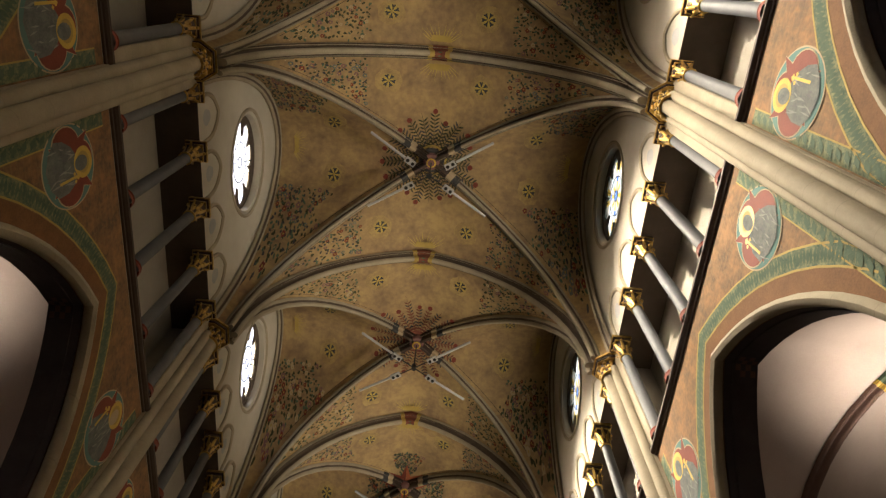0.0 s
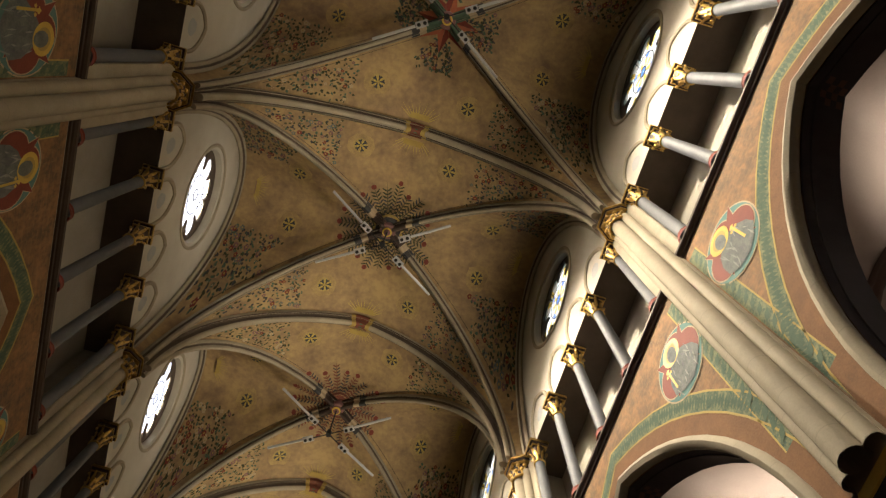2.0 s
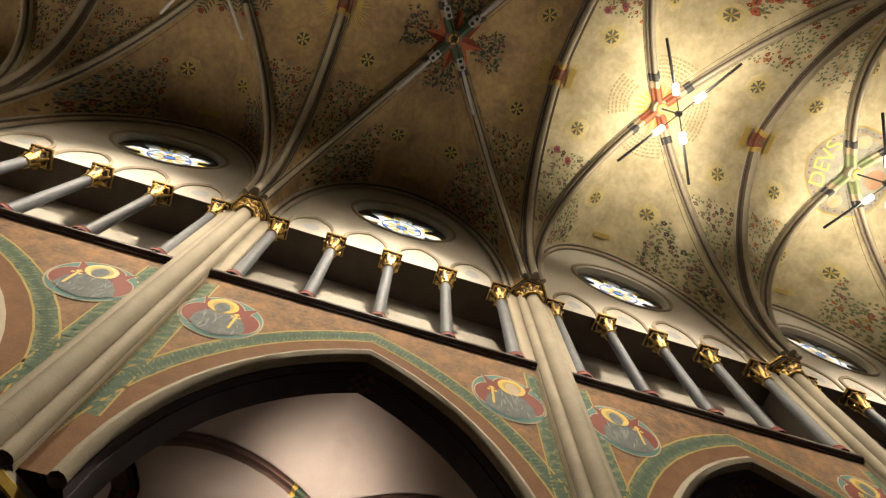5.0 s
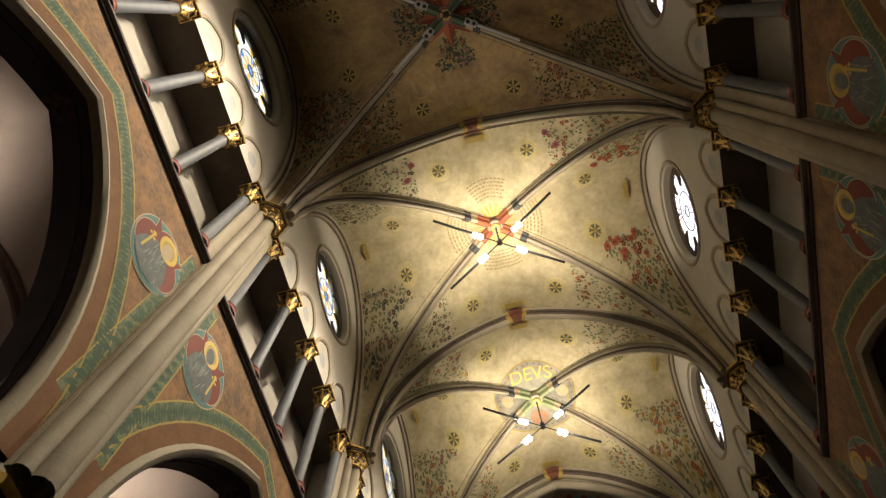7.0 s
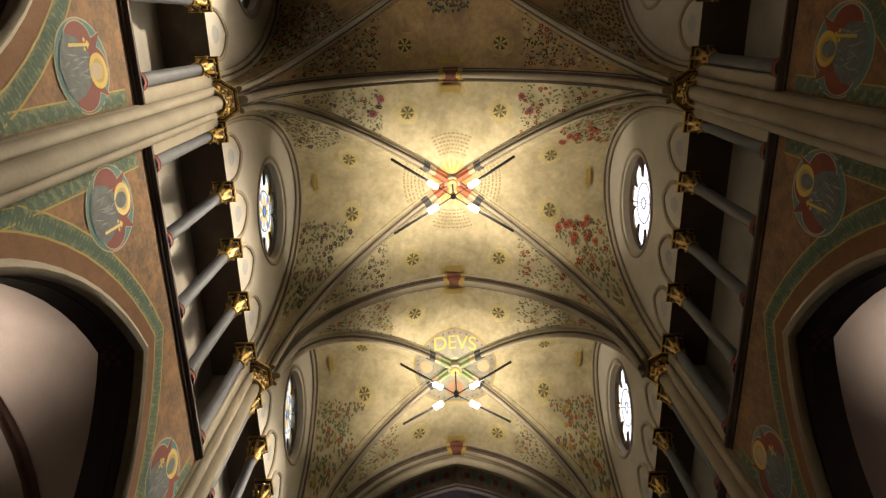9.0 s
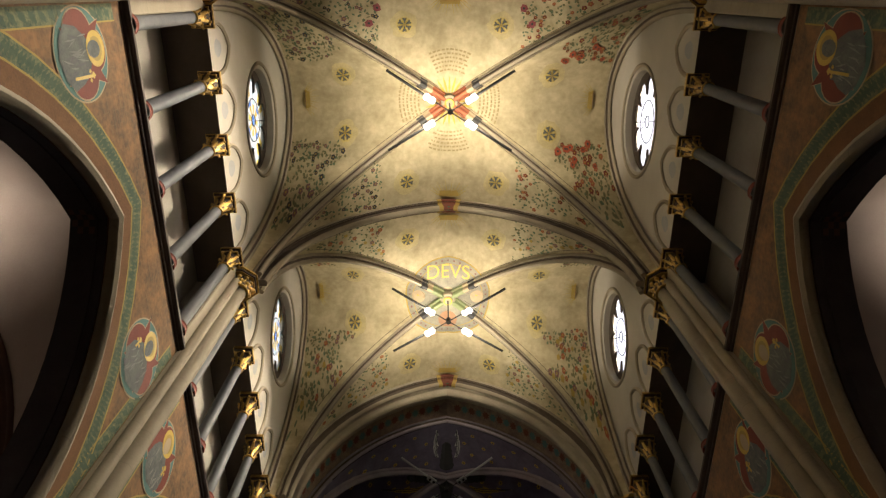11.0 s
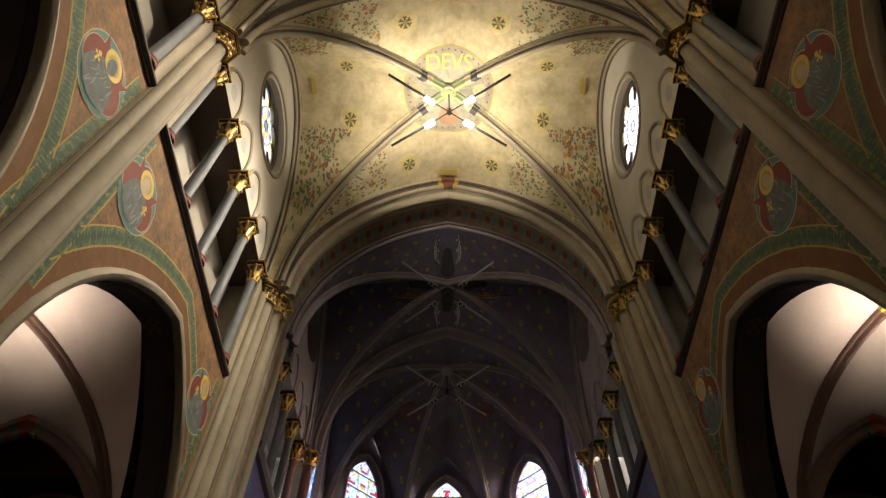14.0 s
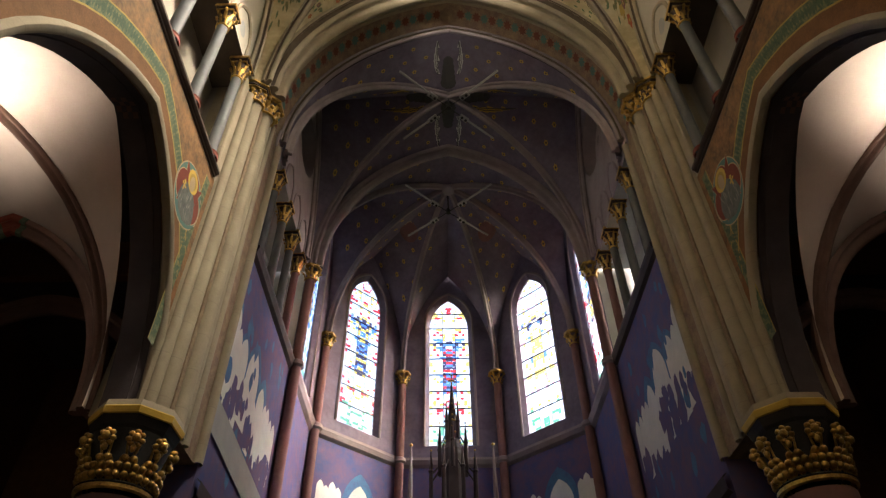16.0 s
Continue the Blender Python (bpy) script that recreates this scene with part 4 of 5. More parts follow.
# chancel vault
ya, yb = YA, YC0
yc = (ya + yb) / 2
ZB = 18.55
m = Mesh()
ribs = []
for s in (-1, 1):
    for y, q in ((ya, 1), (yb, -1)):
        fd, fw, ft = (s * (XC - 0.1), y + q * 0.08, 13.4), (s * (XC - 0.04), y + q * 0.3, 13.4), (s * (XC - 0.1), y, 13.4)
        web_half(m, fw, (s * (XC - 0.04), yc, 18.2), fd, (0, yc, ZB))
        web_half(m, fd, (0, yc, ZB), ft, (0, y, ZB))
        ribs.append((half_arch(fd, (0, yc, ZB)), 0.2, 0.2))
        ribs.append((half_arch(fw, (s * (XC - 0.04), yc, 18.2)), 0.2, 0.2))
    ribs.append((half_arch((s * (XC - 0.1), yb, 13.4), (0, yb, ZB)), 0.34, 0.34))
chv = part("ceiling_chancel", m, CHANCEL, smooth=True)
tagged(chv, "dusky violet chancel vault with gilt rosettes", "vault", kind="structure")
vault_web.add(m.v, m.f)
for pts, w, d in ribs:
    r = Mesh()
    rib(r, pts, w, d)
    part("rib", r, CHSTONE, chv, smooth=True)
# apse vault: ribs from the corners to one boss
m = Mesh()
hub = (0, YO - 0.2, 18.3)
feet = [(x * 0.98, YO + (y - YO) * 0.98, 13.4) for x, y in CORNERS]
for i in range(5):
    a, b = feet[i], feet[i + 1]
    mx, my = (a[0] + b[0]) / 2, (a[1] + b[1]) / 2
    top = (mx, my, 17.7)
    for ft in (a, b):
        web_half(m, ft, top, ft, hub, 0.05)
for s in (-1, 1):
    web_half(m, (s * (XC - 0.1), yb, 13.4), (0, yb, ZB), feet[0] if s < 0 else feet[5], hub, 0.05)
apv = part("ceiling_apse", m, CHANCEL, smooth=True)
tagged(apv, "dusky violet apse vault with gilt rosettes", "vault", kind="structure")
vault_web.add(m.v, m.f)
for ft in feet:
    r = Mesh()
    rib(r, half_arch(ft, hub), 0.18, 0.2)
    part("rib", r, CHSTONE, apv, smooth=True)
part("boss", Mesh().ball((0, YO - 0.2, 18.1), 0.22, 10, 0.6), CHSTONE, apv, smooth=True)

# apse walls with lancet windows
WSILL, WTOP, WHALF = 10.95, 16.7, 0.68


def lancet(half, top, sill, rise=1.25, n=8):
    pts = [(-half, sill)] + [(-half + d, top - rise + z) for d, z in arc(half, rise, n)]
    return pts + [(-u, z) for u, z in pts[-2::-1]]


for i in range(5):
    (xa, ya2), (xb, yb2) = CORNERS[i], CORNERS[i + 1]
    u = Vector((xb - xa, yb2 - ya2, 0))
    length = u.length
    u.normalize()
    out = Vector((-u.y, u.x, 0))
    mid = Vector(((xa + xb) / 2, (ya2 + yb2) / 2, 0))
    wall = empty("apse_wall", "violet-grey apse wall with a tall stained window", "wall", "structure")

    def W(a, z, d=0.0):
        return mid + u * a + out * d + Vector((0, 0, z))

    h = length / 2
    m = Mesh()
    cur = lancet(WHALF + 0.12, WTOP + 0.15, WSILL - 0.1)
    n = len(cur)
    outer = []
    for a, z in cur:
        outer.append((-h if a < -0.02 else (h if a > 0.02 else 0), z if abs(a) > 0.02 else 19.75))
    outer = [(-h, 10.4)] + [(o[0], max(o[1], 10.4)) for o in outer[1:-1]] + [(h, 10.4)]
    outer = [(a, z if abs(a) < 0.01 else min(19.75, 10.4 + 9.0 * min(1, j / (n / 2), (n - 1 - j) / (n / 2)))) for j, (a, z) in enumerate(outer)]
    m.grid([[W(a, z) for a, z in outer], [W(a, z) for a, z in cur], [W(a, z, 0.12) for a, z in lancet(WHALF, WTOP, WSILL)], [W(a, z, 0.18) for a, z in lancet(WHALF, WTOP, WSILL)]])
    m.grid([[W(-h, 10.4), W(h, 10.4)], [W(cur[0][0], cur[0][1]), W(cur[-1][0], cur[-1][1])], [W(-WHALF, WSILL, 0.12), W(WHALF, WSILL, 0.12)]])
    part("upper_wall", m, CHANCEL, wall, "violet-grey stencilled wall")
    m = Mesh().grid([[W(-h, 0), W(h, 0)], [W(-h, 10.2), W(h, 10.2)]])
    part("lower_wall", m, MURAL, wall, "blue mural wall")
    prof = [(0.0, 10.15), (-0.1, 10.22), (-0.16, 10.34), (-0.16, 10.42), (0.0, 10.46)]
    m = Mesh().grid([[W(-h, z, d) for d, z in prof], [W(h, z, d) for d, z in prof]])
    part("string_course", m, CHSTONE, wall)
    m = Mesh()
    rows = []
    for a in range(7):
        t = 2 * math.pi * a / 6
        rows.append([W(x, z, 0.0 + 0.05 * math.cos(t)) for x, z in lancet(WHALF + 0.16 + 0.05 * math.sin(t), WTOP + 0.2 + 0.05 * math.sin(t), WSILL - 0.1)])
    m.grid(rows)
    part("window_moulding", m, CHSTONE, wall, smooth=True)
    # glass: rows of small panes between bars
    win = empty("lancet_window", "", "")
    win.parent = wall
    rnd = random.Random(40 + i)
    groups = {}
    palettes = [["blue", "azure", "azure", "white", "blue"], ["white", "azure", "white", "white", "azure", "gold", "red"], ["white", "azure", "white", "red", "azure", "white", "gold"], ["white", "white", "azure", "gold", "white", "pink"], ["red", "pink", "white", "azure", "red"]]
    pal = palettes[i]

    def edge(z):
        """half width of the glass at a height"""
        top, rise = WTOP, 1.25
        if z <= top - rise:
            return WHALF
        pts = arc(WHALF, rise, 12)
        zz = z - (top - rise)
        for (d0, z0), (d1, z1) in zip(pts, pts[1:]):
            if z0 <= zz <= z1:
                return WHALF - (d0 + (d1 - d0) * (zz - z0) / max(z1 - z0, 1e-6))
        return 0.0

    bars = [WSILL + (WTOP - WSILL) * j / 9 for j in range(10)]
    nz, nx = 54, 12
    chosen = {}
    for jz in range(nz):
        z0, z1 = WSILL + (WTOP - WSILL) * jz / nz, WSILL + (WTOP - WSILL) * (jz + 1) / nz
        for jx in range(nx):
            a0, a1 = -1 + 2 * jx / nx, -1 + 2 * (jx + 1) / nx
            mida, midz = (a0 + a1) / 2, jz / nz
            if abs(mida) > 0.84:
                colour = rnd.choice(["white", "azure", pal[-1], "white"])
            elif 0.3 < midz < 0.62 and abs(mida) < 0.5:
                # a plain dark figure-like upright in the middle field
                colour = rnd.choice(["dark", "blue", "red"] if i == 2 else (["gold", "white", "gold"] if i == 3 else ["dark", "blue", "gold"]))
                if abs(mida) > 0.34 - 0.25 * abs(midz - 0.42):
                    colour = rnd.choice(["azure", "white", "azure", "blue", "white"])
            elif 0.62 < midz < 0.7:
                colour = rnd.choice(["dark", "blue", "gold", "white"])
            elif midz > 0.86:
                colour = rnd.choice(pal + ["red" if i in (1, 4) else "azure"])
            elif midz < 0.12:
                colour = rnd.choice(["green", "white", "azure", "white"])
            else:
                colour = rnd.choice(pal + ["white", "white"])
            colour = chosen.setdefault((jz, min(jx, nx - 1 - jx)), colour)
            j0, j1 = rnd.uniform(-0.012, 0.012), rnd.uniform(-0.012, 0.012)
            q = [W(a0 * edge(z0), z0 + j0, 0.15), W(a1 * edge(z0), z0 + j1, 0.15), W(a1 * edge(min(z1, WTOP)), z1 + j1, 0.15), W(a0 * edge(min(z1, WTOP)), z1 + j0, 0.15)]
            groups.setdefault(colour, Mesh()).add(q, [(0, 1, 2, 3)])
    for colour, mm in groups.items():
        part("pane", mm, GLASSES[colour], win)
    m = Mesh()
    for z in bars[1:-1]:
        w = edge(z)
        m.add([W(-w, z - 0.025, 0.13), W(w, z - 0.025, 0.13), W(w, z + 0.025, 0.13), W(-w, z + 0.025, 0.13)], [(0, 1, 2, 3)])
    for a in (-0.33, 0.33):
        m.add([W(a * WHALF - 0.01, WSILL, 0.135), W(a * WHALF + 0.01, WSILL, 0.135), W(a * WHALF + 0.01, WTOP - 0.7, 0.135), W(a * WHALF - 0.01, WTOP - 0.7, 0.135)], [(0, 1, 2, 3)])
    part("lead", m, LEAD, win)
for i, (x, y) in enumerate(CORNERS):
    sh = empty("apse_shaft", "rose-grey corner shaft with gilded capital", "shaft", "structure")
    q = Vector((x, y - YO, 0)) * 0.965
    cx, cy = q.x, YO + q.y
    m = Mesh().turned([(0.13, 0), (0.13, 13.1)], (cx, cy, 0), 14)
    part("shaft", m, ROSEP, sh, smooth=True)
    part("capital", foliate(Mesh(), cx, cy, 12.95, 13.3, 0.14, 0.24, 7, i), GOLD, sh, smooth=True)
    part("abacus", Mesh().turned([(0.22, 0), (0.28, 0.03), (0.28, 0.1), (0.1, 0.12)], (cx, cy, 13.3), 8), GOLD, sh)
    part("ring", Mesh().turned([(0.13, 0), (0.2, 0.05), (0.2, 0.15), (0.13, 0.2)], (cx, cy, 10.22), 14), CHSTONE, sh, smooth=True)

# ---- lamps in the vaults ----


def vault_lamp(yc, z, lit, y_reach=0.95, x_reach=1.5):
    th = empty("ceiling_lamp", "four-armed ceiling lamp with lit glass heads, tubes coloured as silhouettes" if lit else "four-armed ceiling lamp, unlit, tubes coloured as lit from below", "lamp", group="lamps along the vault")
    part("rod", Mesh().tube((0, yc, z), (0, yc, ZC - 0.2), 0.02), BLACK, th)
    part("hub", Mesh().tube((0, yc, z - 0.05), (0, yc, z + 0.12), 0.07, 10), BLACK, th)
    for sx in (-1, 1):
        for sy in (-1, 1):
            d = Vector((sx * x_reach, sy * y_reach, 0))
            c = Vector((0, yc, z))
            part("arm", Mesh().tube(c, c + d * 0.28, 0.015, 6), BLACK, th)
            # tube colour carries its light: black against a bright vault, pale when lit below
            part("tube", Mesh().tube(c + d * 0.42 + Vector((0, 0, 0.02)), c + d + Vector((0, 0, 0.06)), 0.035, 8), BLACK if lit else STEEL, th)
            dn = d.normalized()
            e = Vector((-dn.y, dn.x, 0))
            h0, h1 = c + d * 0.25, c + d * 0.41
            hd = part("head", Mesh().add([h + e * a + Vector((0, 0, z2)) for h in (h0, h1) for a, z2 in ((-0.075, -0.03), (0.075, -0.03), (0.075, 0.03), (-0.075, 0.03))], [(0, 1, 2, 3), (4, 5, 6, 7), (0, 1, 5, 4), (1, 2, 6, 5), (2, 3, 7, 6), (3, 0, 4, 7)]), STEEL, th)
            for u in (0.29, 0.37):
                part("bulb", Mesh().ball(c + d * u + Vector((0, 0, -0.05)), 0.07 if lit else 0.045, 8), LIGHT if lit else BLACK, hd, smooth=True)
    return th


for k in range(-4, 3):
    yc = (k + 0.5) * B
    vault_lamp(yc, 17.2, k >= 1)
    if k >= 1:
        for sx in (-1, 1):
            lamp("SPOT", "vault_light", (sx * 0.75, yc, 16.95), 38, WARM, (sx * 1.1, yc, 19), 0.15, 172, 0.35)
    # floodlight on the triforium sill of the -x side, turned up and across
    flood = empty("floodlight", "small black floodlight on the triforium sill", "floodlight", group="floodlights on the sill")
    part("housing", Mesh().box((-4.62, yc + 0.42, 10.62), (-4.44, yc + 0.70, 10.8)), BLACK, flood)
    part("foot", Mesh().box((-4.56, yc + 0.5, 10.55), (-4.48, yc + 0.62, 10.63)), BLACK, flood)
    lamp("SPOT", "flood_light", (-4.36, yc + 0.56, 10.75), {0: 55, 1: 12, 2: 12}.get(k, 130), WARM, (1.3, yc, 18.5), 0.35, 68, 0.8)
    # added spot at every lamp, lit or unlit, to brighten the -x wall
    lamp("SPOT", "wall_spot", (0.35, yc, 16.95), 780 if k < 1 else 440, WARM, (-4.3, yc, 10.7), 0.08, 68, 0.9)
for yc, z in (((YA + YC0) / 2, 17.9), (YO + 0.2, 17.45)):
    vault_lamp(yc, z, False, 1.2, 1.4)
for side in (-1, 1):
    for k in range(-3, 3):
        lamp("SPOT", "aisle_light", (side * 7.2, (k + 0.5) * B, 8.5), 44 if k == 2 else 25, (1.0, 0.86, 0.7), (side * 7.2, (k + 0.5) * B + 0.01, 12), 0.15, 142, 1.0)
    for k in range(-3, 3):
        yc = (k + 0.5) * B
        th = empty("aisle_lamp", "small four-armed black aisle lamp with glass heads", "lamp", group="lamps in the aisles")
        part("rod", Mesh().tube((side * 7.3, yc, 8.75), (side * 7.5, yc, 10.2), 0.015, 6), BLACK, th)
        part("hub", Mesh().ball((side * 7.3, yc, 8.75), 0.07, 6), STEEL, th)
        for a in range(4):
            d = Vector((math.cos(a * math.pi / 2 + 0.6), math.sin(a * math.pi / 2 + 0.6), 0))
            c = Vector((side * 7.3, yc, 8.75))
            part("arm", Mesh().tube(c, c + d * 0.3, 0.012, 6), BLACK, th)
            hd = part("head", Mesh().tube(c + d * 0.3, c + d * 0.62, 0.07, 4), BLACK, th)
            part("bulb", Mesh().ball(c + d * 0.27 + Vector((0, 0, -0.03)), 0.05, 6), LIGHT if a < 3 else STEEL, hd)
    # dim chapels beyond the aisles
    for nm, lo, hi in (("wall_chapel_end", (side * 5.0, 23.0, 0), (side * 10.4, 23.4, 13)), ("wall_chapel_outer", (side * 9.9, Y1 + 2, 0), (side * 10.3, 23.0, 13)), ("wall_chapel_inner", (side * 4.9, Y1 + 1.7, 0), (side * 5.2, 23.0, 10.7))):
        ch = part(nm, Mesh().box(lo, hi), BROWN)
        tagged(ch, "dim brown chapel wall", "wall", kind="structure")
    ch = part("wall_over_aisle", Mesh().box((side * 4.95, Y1 + 1.9, 10.0), (side * 10.4, Y1 + 2.1, 11.2)), BROWN)
    tagged(ch, "brown wall above the aisle arch", "wall", kind="structure")
    ch = part("roof_chapel", Mesh().box((side * 4.9, Y1 + 2, 10.6), (side * 10.4, 23.4, 10.8)), DARK)
    tagged(ch, "dark chapel ceiling", "roof", kind="structure")

for side in (-1, 1):
    end = empty("aisle_end_arch", "plum moulded arch on red corbels closing the aisle", "arch", "structure")
    for x0, x1 in ((5.0, 7.5), (9.8, 7.5)):
        r = Mesh()
        rib(r, half_arch((side * x0, Y1 + 1.7, 6.6), (side * x1, Y1 + 1.7, 9.2)), 0.4, 0.3)
        part("rib", r, PLUM, end, smooth=True)

# ---- murals in the chancel ----


def pale_shape(m, place, a, top, half, base, lift):
    """An uneven pale lancet on a wall; place(a, z, lift) gives the point."""
    pts = [(a - half, base)] + [(a - half + d, top - half * 1.7 + z) for d, z in arc(half, half * 1.7, 6)]
    pts += [(2 * a - u, z) for u, z in pts[-2::-1]]
    m.add([place(u, z, lift) for u, z in pts], [tuple(range(len(pts)))])


def blots(m, place, rnd, count, a0, a1, z0, z1, size, lift):
    for i in range(count):
        a, z, r = rnd.uniform(a0, a1), rnd.uniform(z0, z1), size * rnd.uniform(0.5, 1.2)
        n = 9
        m.add([place(a + r * rnd.uniform(0.5, 1) * math.cos(2 * math.pi * j / n), z + 1.8 * r * rnd.uniform(0.5, 1) * math.sin(2 * math.pi * j / n), lift + 0.0003 * i) for j in range(n)], [tuple(range(n))])


for s in (-1, 1):
    def place(a, z, lift):
        return (s * (XC - lift), a, z)

    rnd = random.Random(7 + s)
    mu = empty("mural_painting", "mural of pale pointed shapes on blue", "mural")
    for a, top, half in ((18.45, 9.0, 0.2), (18.75, 8.7, 0.16), (19.15, 8.75, 0.27), (19.9, 8.95, 0.42), (20.7, 8.6, 0.26), (21.1, 8.45, 0.14), (21.35, 8.5, 0.16), (21.65, 8.4, 0.14), (21.95, 8.45, 0.16)):
        m = Mesh()
        pale_shape(m, place, a, top, half, 7.2 + 0.25 * rnd.random(), 0.008)
        part("pale_arch", m, PALEM, mu)
    for i in range(14):
        m = Mesh()
        pale_shape(m, place, 18.5 + 0.26 * i, 8.0 + 0.3 * rnd.random(), 0.15, 7.0 + 0.3 * rnd.random(), 0.0085 + 0.0004 * i)
        part("pale_arch", m, PALEM, mu)
    for a, top, half in ((19.15, 8.9, 0.4), (19.95, 9.15, 0.6), (20.75, 8.85, 0.4)):
        m = Mesh()
        pale_shape(m, place, a, top, half, 7.6, 0.004 + 0.001 * half)
        part("blue_arch", m, MURALB, mu)
    m = Mesh()
    blots(m, place, rnd, 26, 18.4, 22.0, 6.9, 7.5, 0.2, 0.016)
    blots(m, place, rnd, 10, 18.6, 20.4, 7.4, 7.9, 0.16, 0.026)
    part("dark_form", m, MURAL, mu)["kind"] = "stuff"
    m = Mesh()
    blots(m, place, rnd, 30, 18.4, 22.1, 6.3, 9.8, 0.16, 0.0045)
    part("blue_stroke", m, MURALB, mu)["kind"] = "stuff"
    if s < 0:
        m = Mesh().grid([[place(18.3, 6.5, 0.03), place(22.2, 6.2, 0.03)], [place(18.3, 7.1, 0.03), place(22.2, 6.8, 0.03)]])
        part("pale_band", m, TYMP, mu)
    m = Mesh().grid([[place(18.3, z, 0.03 + d), place(22.3, z, 0.03 + d)] for z, d in ((5.4, 0), (5.45, 0.06), (5.65, 0.08), (5.7, 0))])
    part("lower_moulding", m, DARK, mu)
for i in (1, 3):
    (xa, ya2), (xb, yb2) = CORNERS[i], CORNERS[i + 1]
    u = Vector((xb - xa, yb2 - ya2, 0)).normalized()
    out = Vector((-u.y, u.x, 0))
    mid = Vector(((xa + xb) / 2, (ya2 + yb2) / 2, 0))

    def place(a, z, lift):
        return mid + u * a - out * lift + Vector((0, 0, z))

    mu = empty("mural_painting", "mural of a pale arch ringed with blue", "mural")
    m = Mesh()
    pale_shape(m, place, 0.25, 9.55, 0.6, 6.0, 0.004)
    part("blue_arch", m, MURALB, mu)
    for a, top, half in ((0.25, 9.2, 0.42), (-1.1, 9.0, 0.12), (-0.9, 8.9, 0.12), (-0.7, 9.05, 0.12), (-0.5, 8.95, 0.12), (0.95, 9.0, 0.12), (1.15, 9.1, 0.12), (1.3, 8.9, 0.12)):
        m = Mesh()
        pale_shape(m, place, a, top, half, 6.0, 0.009 + 0.002 * abs(a))
        part("pale_arch", m, PALEM, mu)

# ---- altar spire ----
sp = empty("altar_spire", "dark openwork gothic altar spire with pinnacles", "spire")
SX, SY = 0.0, 25.3
part("core", Mesh().turned([(0.5, 0), (0.5, 7.6), (0.34, 7.9), (0.3, 9.4), (0.2, 9.6), (0.13, 10.3), (0.07, 10.9), (0.03, 11.4)], (SX, SY, 0), 8, math.pi / 8), DARK, sp)
for tier, (r, zb, zt, n) in enumerate(((0.62, 7.0, 9.3, 8), (0.40, 8.8, 10.1, 6), (0.22, 9.7, 10.75, 4))):
    for j in range(n):
        a = 2 * math.pi * (j + 0.5) / n
        x, y = SX + r * math.cos(a), SY + r * math.sin(a)
        m = Mesh().turned([(0.05, zb), (0.05, zt - 0.6), (0.075, zt - 0.55), (0.05, zt - 0.5), (0.008, zt)], (x, y, 0), 6)
        pin = part("pinnacle", m, DARK, sp)
        part("finial", Mesh().ball((x, y, zt + 0.02), 0.03, 5), GOLD, pin)
        q = Vector((SX, SY, zt - 0.1)).lerp(Vector((x, y, zt - 0.6)), 0.35)
        part("buttress", Mesh().tube((x, y, zt - 0.65), (q.x, q.y, zt - 0.15), 0.022, 5), DARK, sp)
for j in range(9):
    z = 9.7 + 0.18 * j
    r = 0.2 - 0.019 * j
    for a in range(4):
        t = a * math.pi / 2 + 0.4 * (j % 2)
        part("crocket", Mesh().ball((SX + r * math.cos(t), SY + r * math.sin(t), z), 0.035 - 0.002 * j, 5), GOLD, sp)
part("cross_finial", Mesh().box((-0.02, SY - 0.02, 11.3), (0.02, SY + 0.02, 11.75)).box((-0.1, SY - 0.02, 11.52), (0.1, SY + 0.02, 11.57)), GOLD, sp)
for s in (-1, 1):
    th = empty("altar_pinnacle", "slender pale altar pinnacle", "pinnacle", group="altar pinnacles")
    part("shaft", Mesh().turned([(0.09, 0), (0.09, 8.2), (0.12, 8.25), (0.08, 8.35), (0.02, 10.0)], (s * 1.15, 26.2, 0), 6), CHSTONE, th)
    part("finial", Mesh().ball((s * 1.15, 26.2, 10.03), 0.05, 6), GOLD, th)

# ---- painting on the vaults ----
from mathutils.bvhtree import BVHTree

TREE = BVHTree.FromPolygons([Vector(p) for p in vault_web.v], vault_web.f)


def on_vault(x, y, lift):
    hit, nor, _, _ = TREE.ray_cast(Vector((x + 1.3e-4, y + 1.7e-4, 12.0)), Vector((0, 0, 1)))
    if hit is None:
        return None
    if nor.z > 0:
        nor = -nor
    return hit + nor * lift


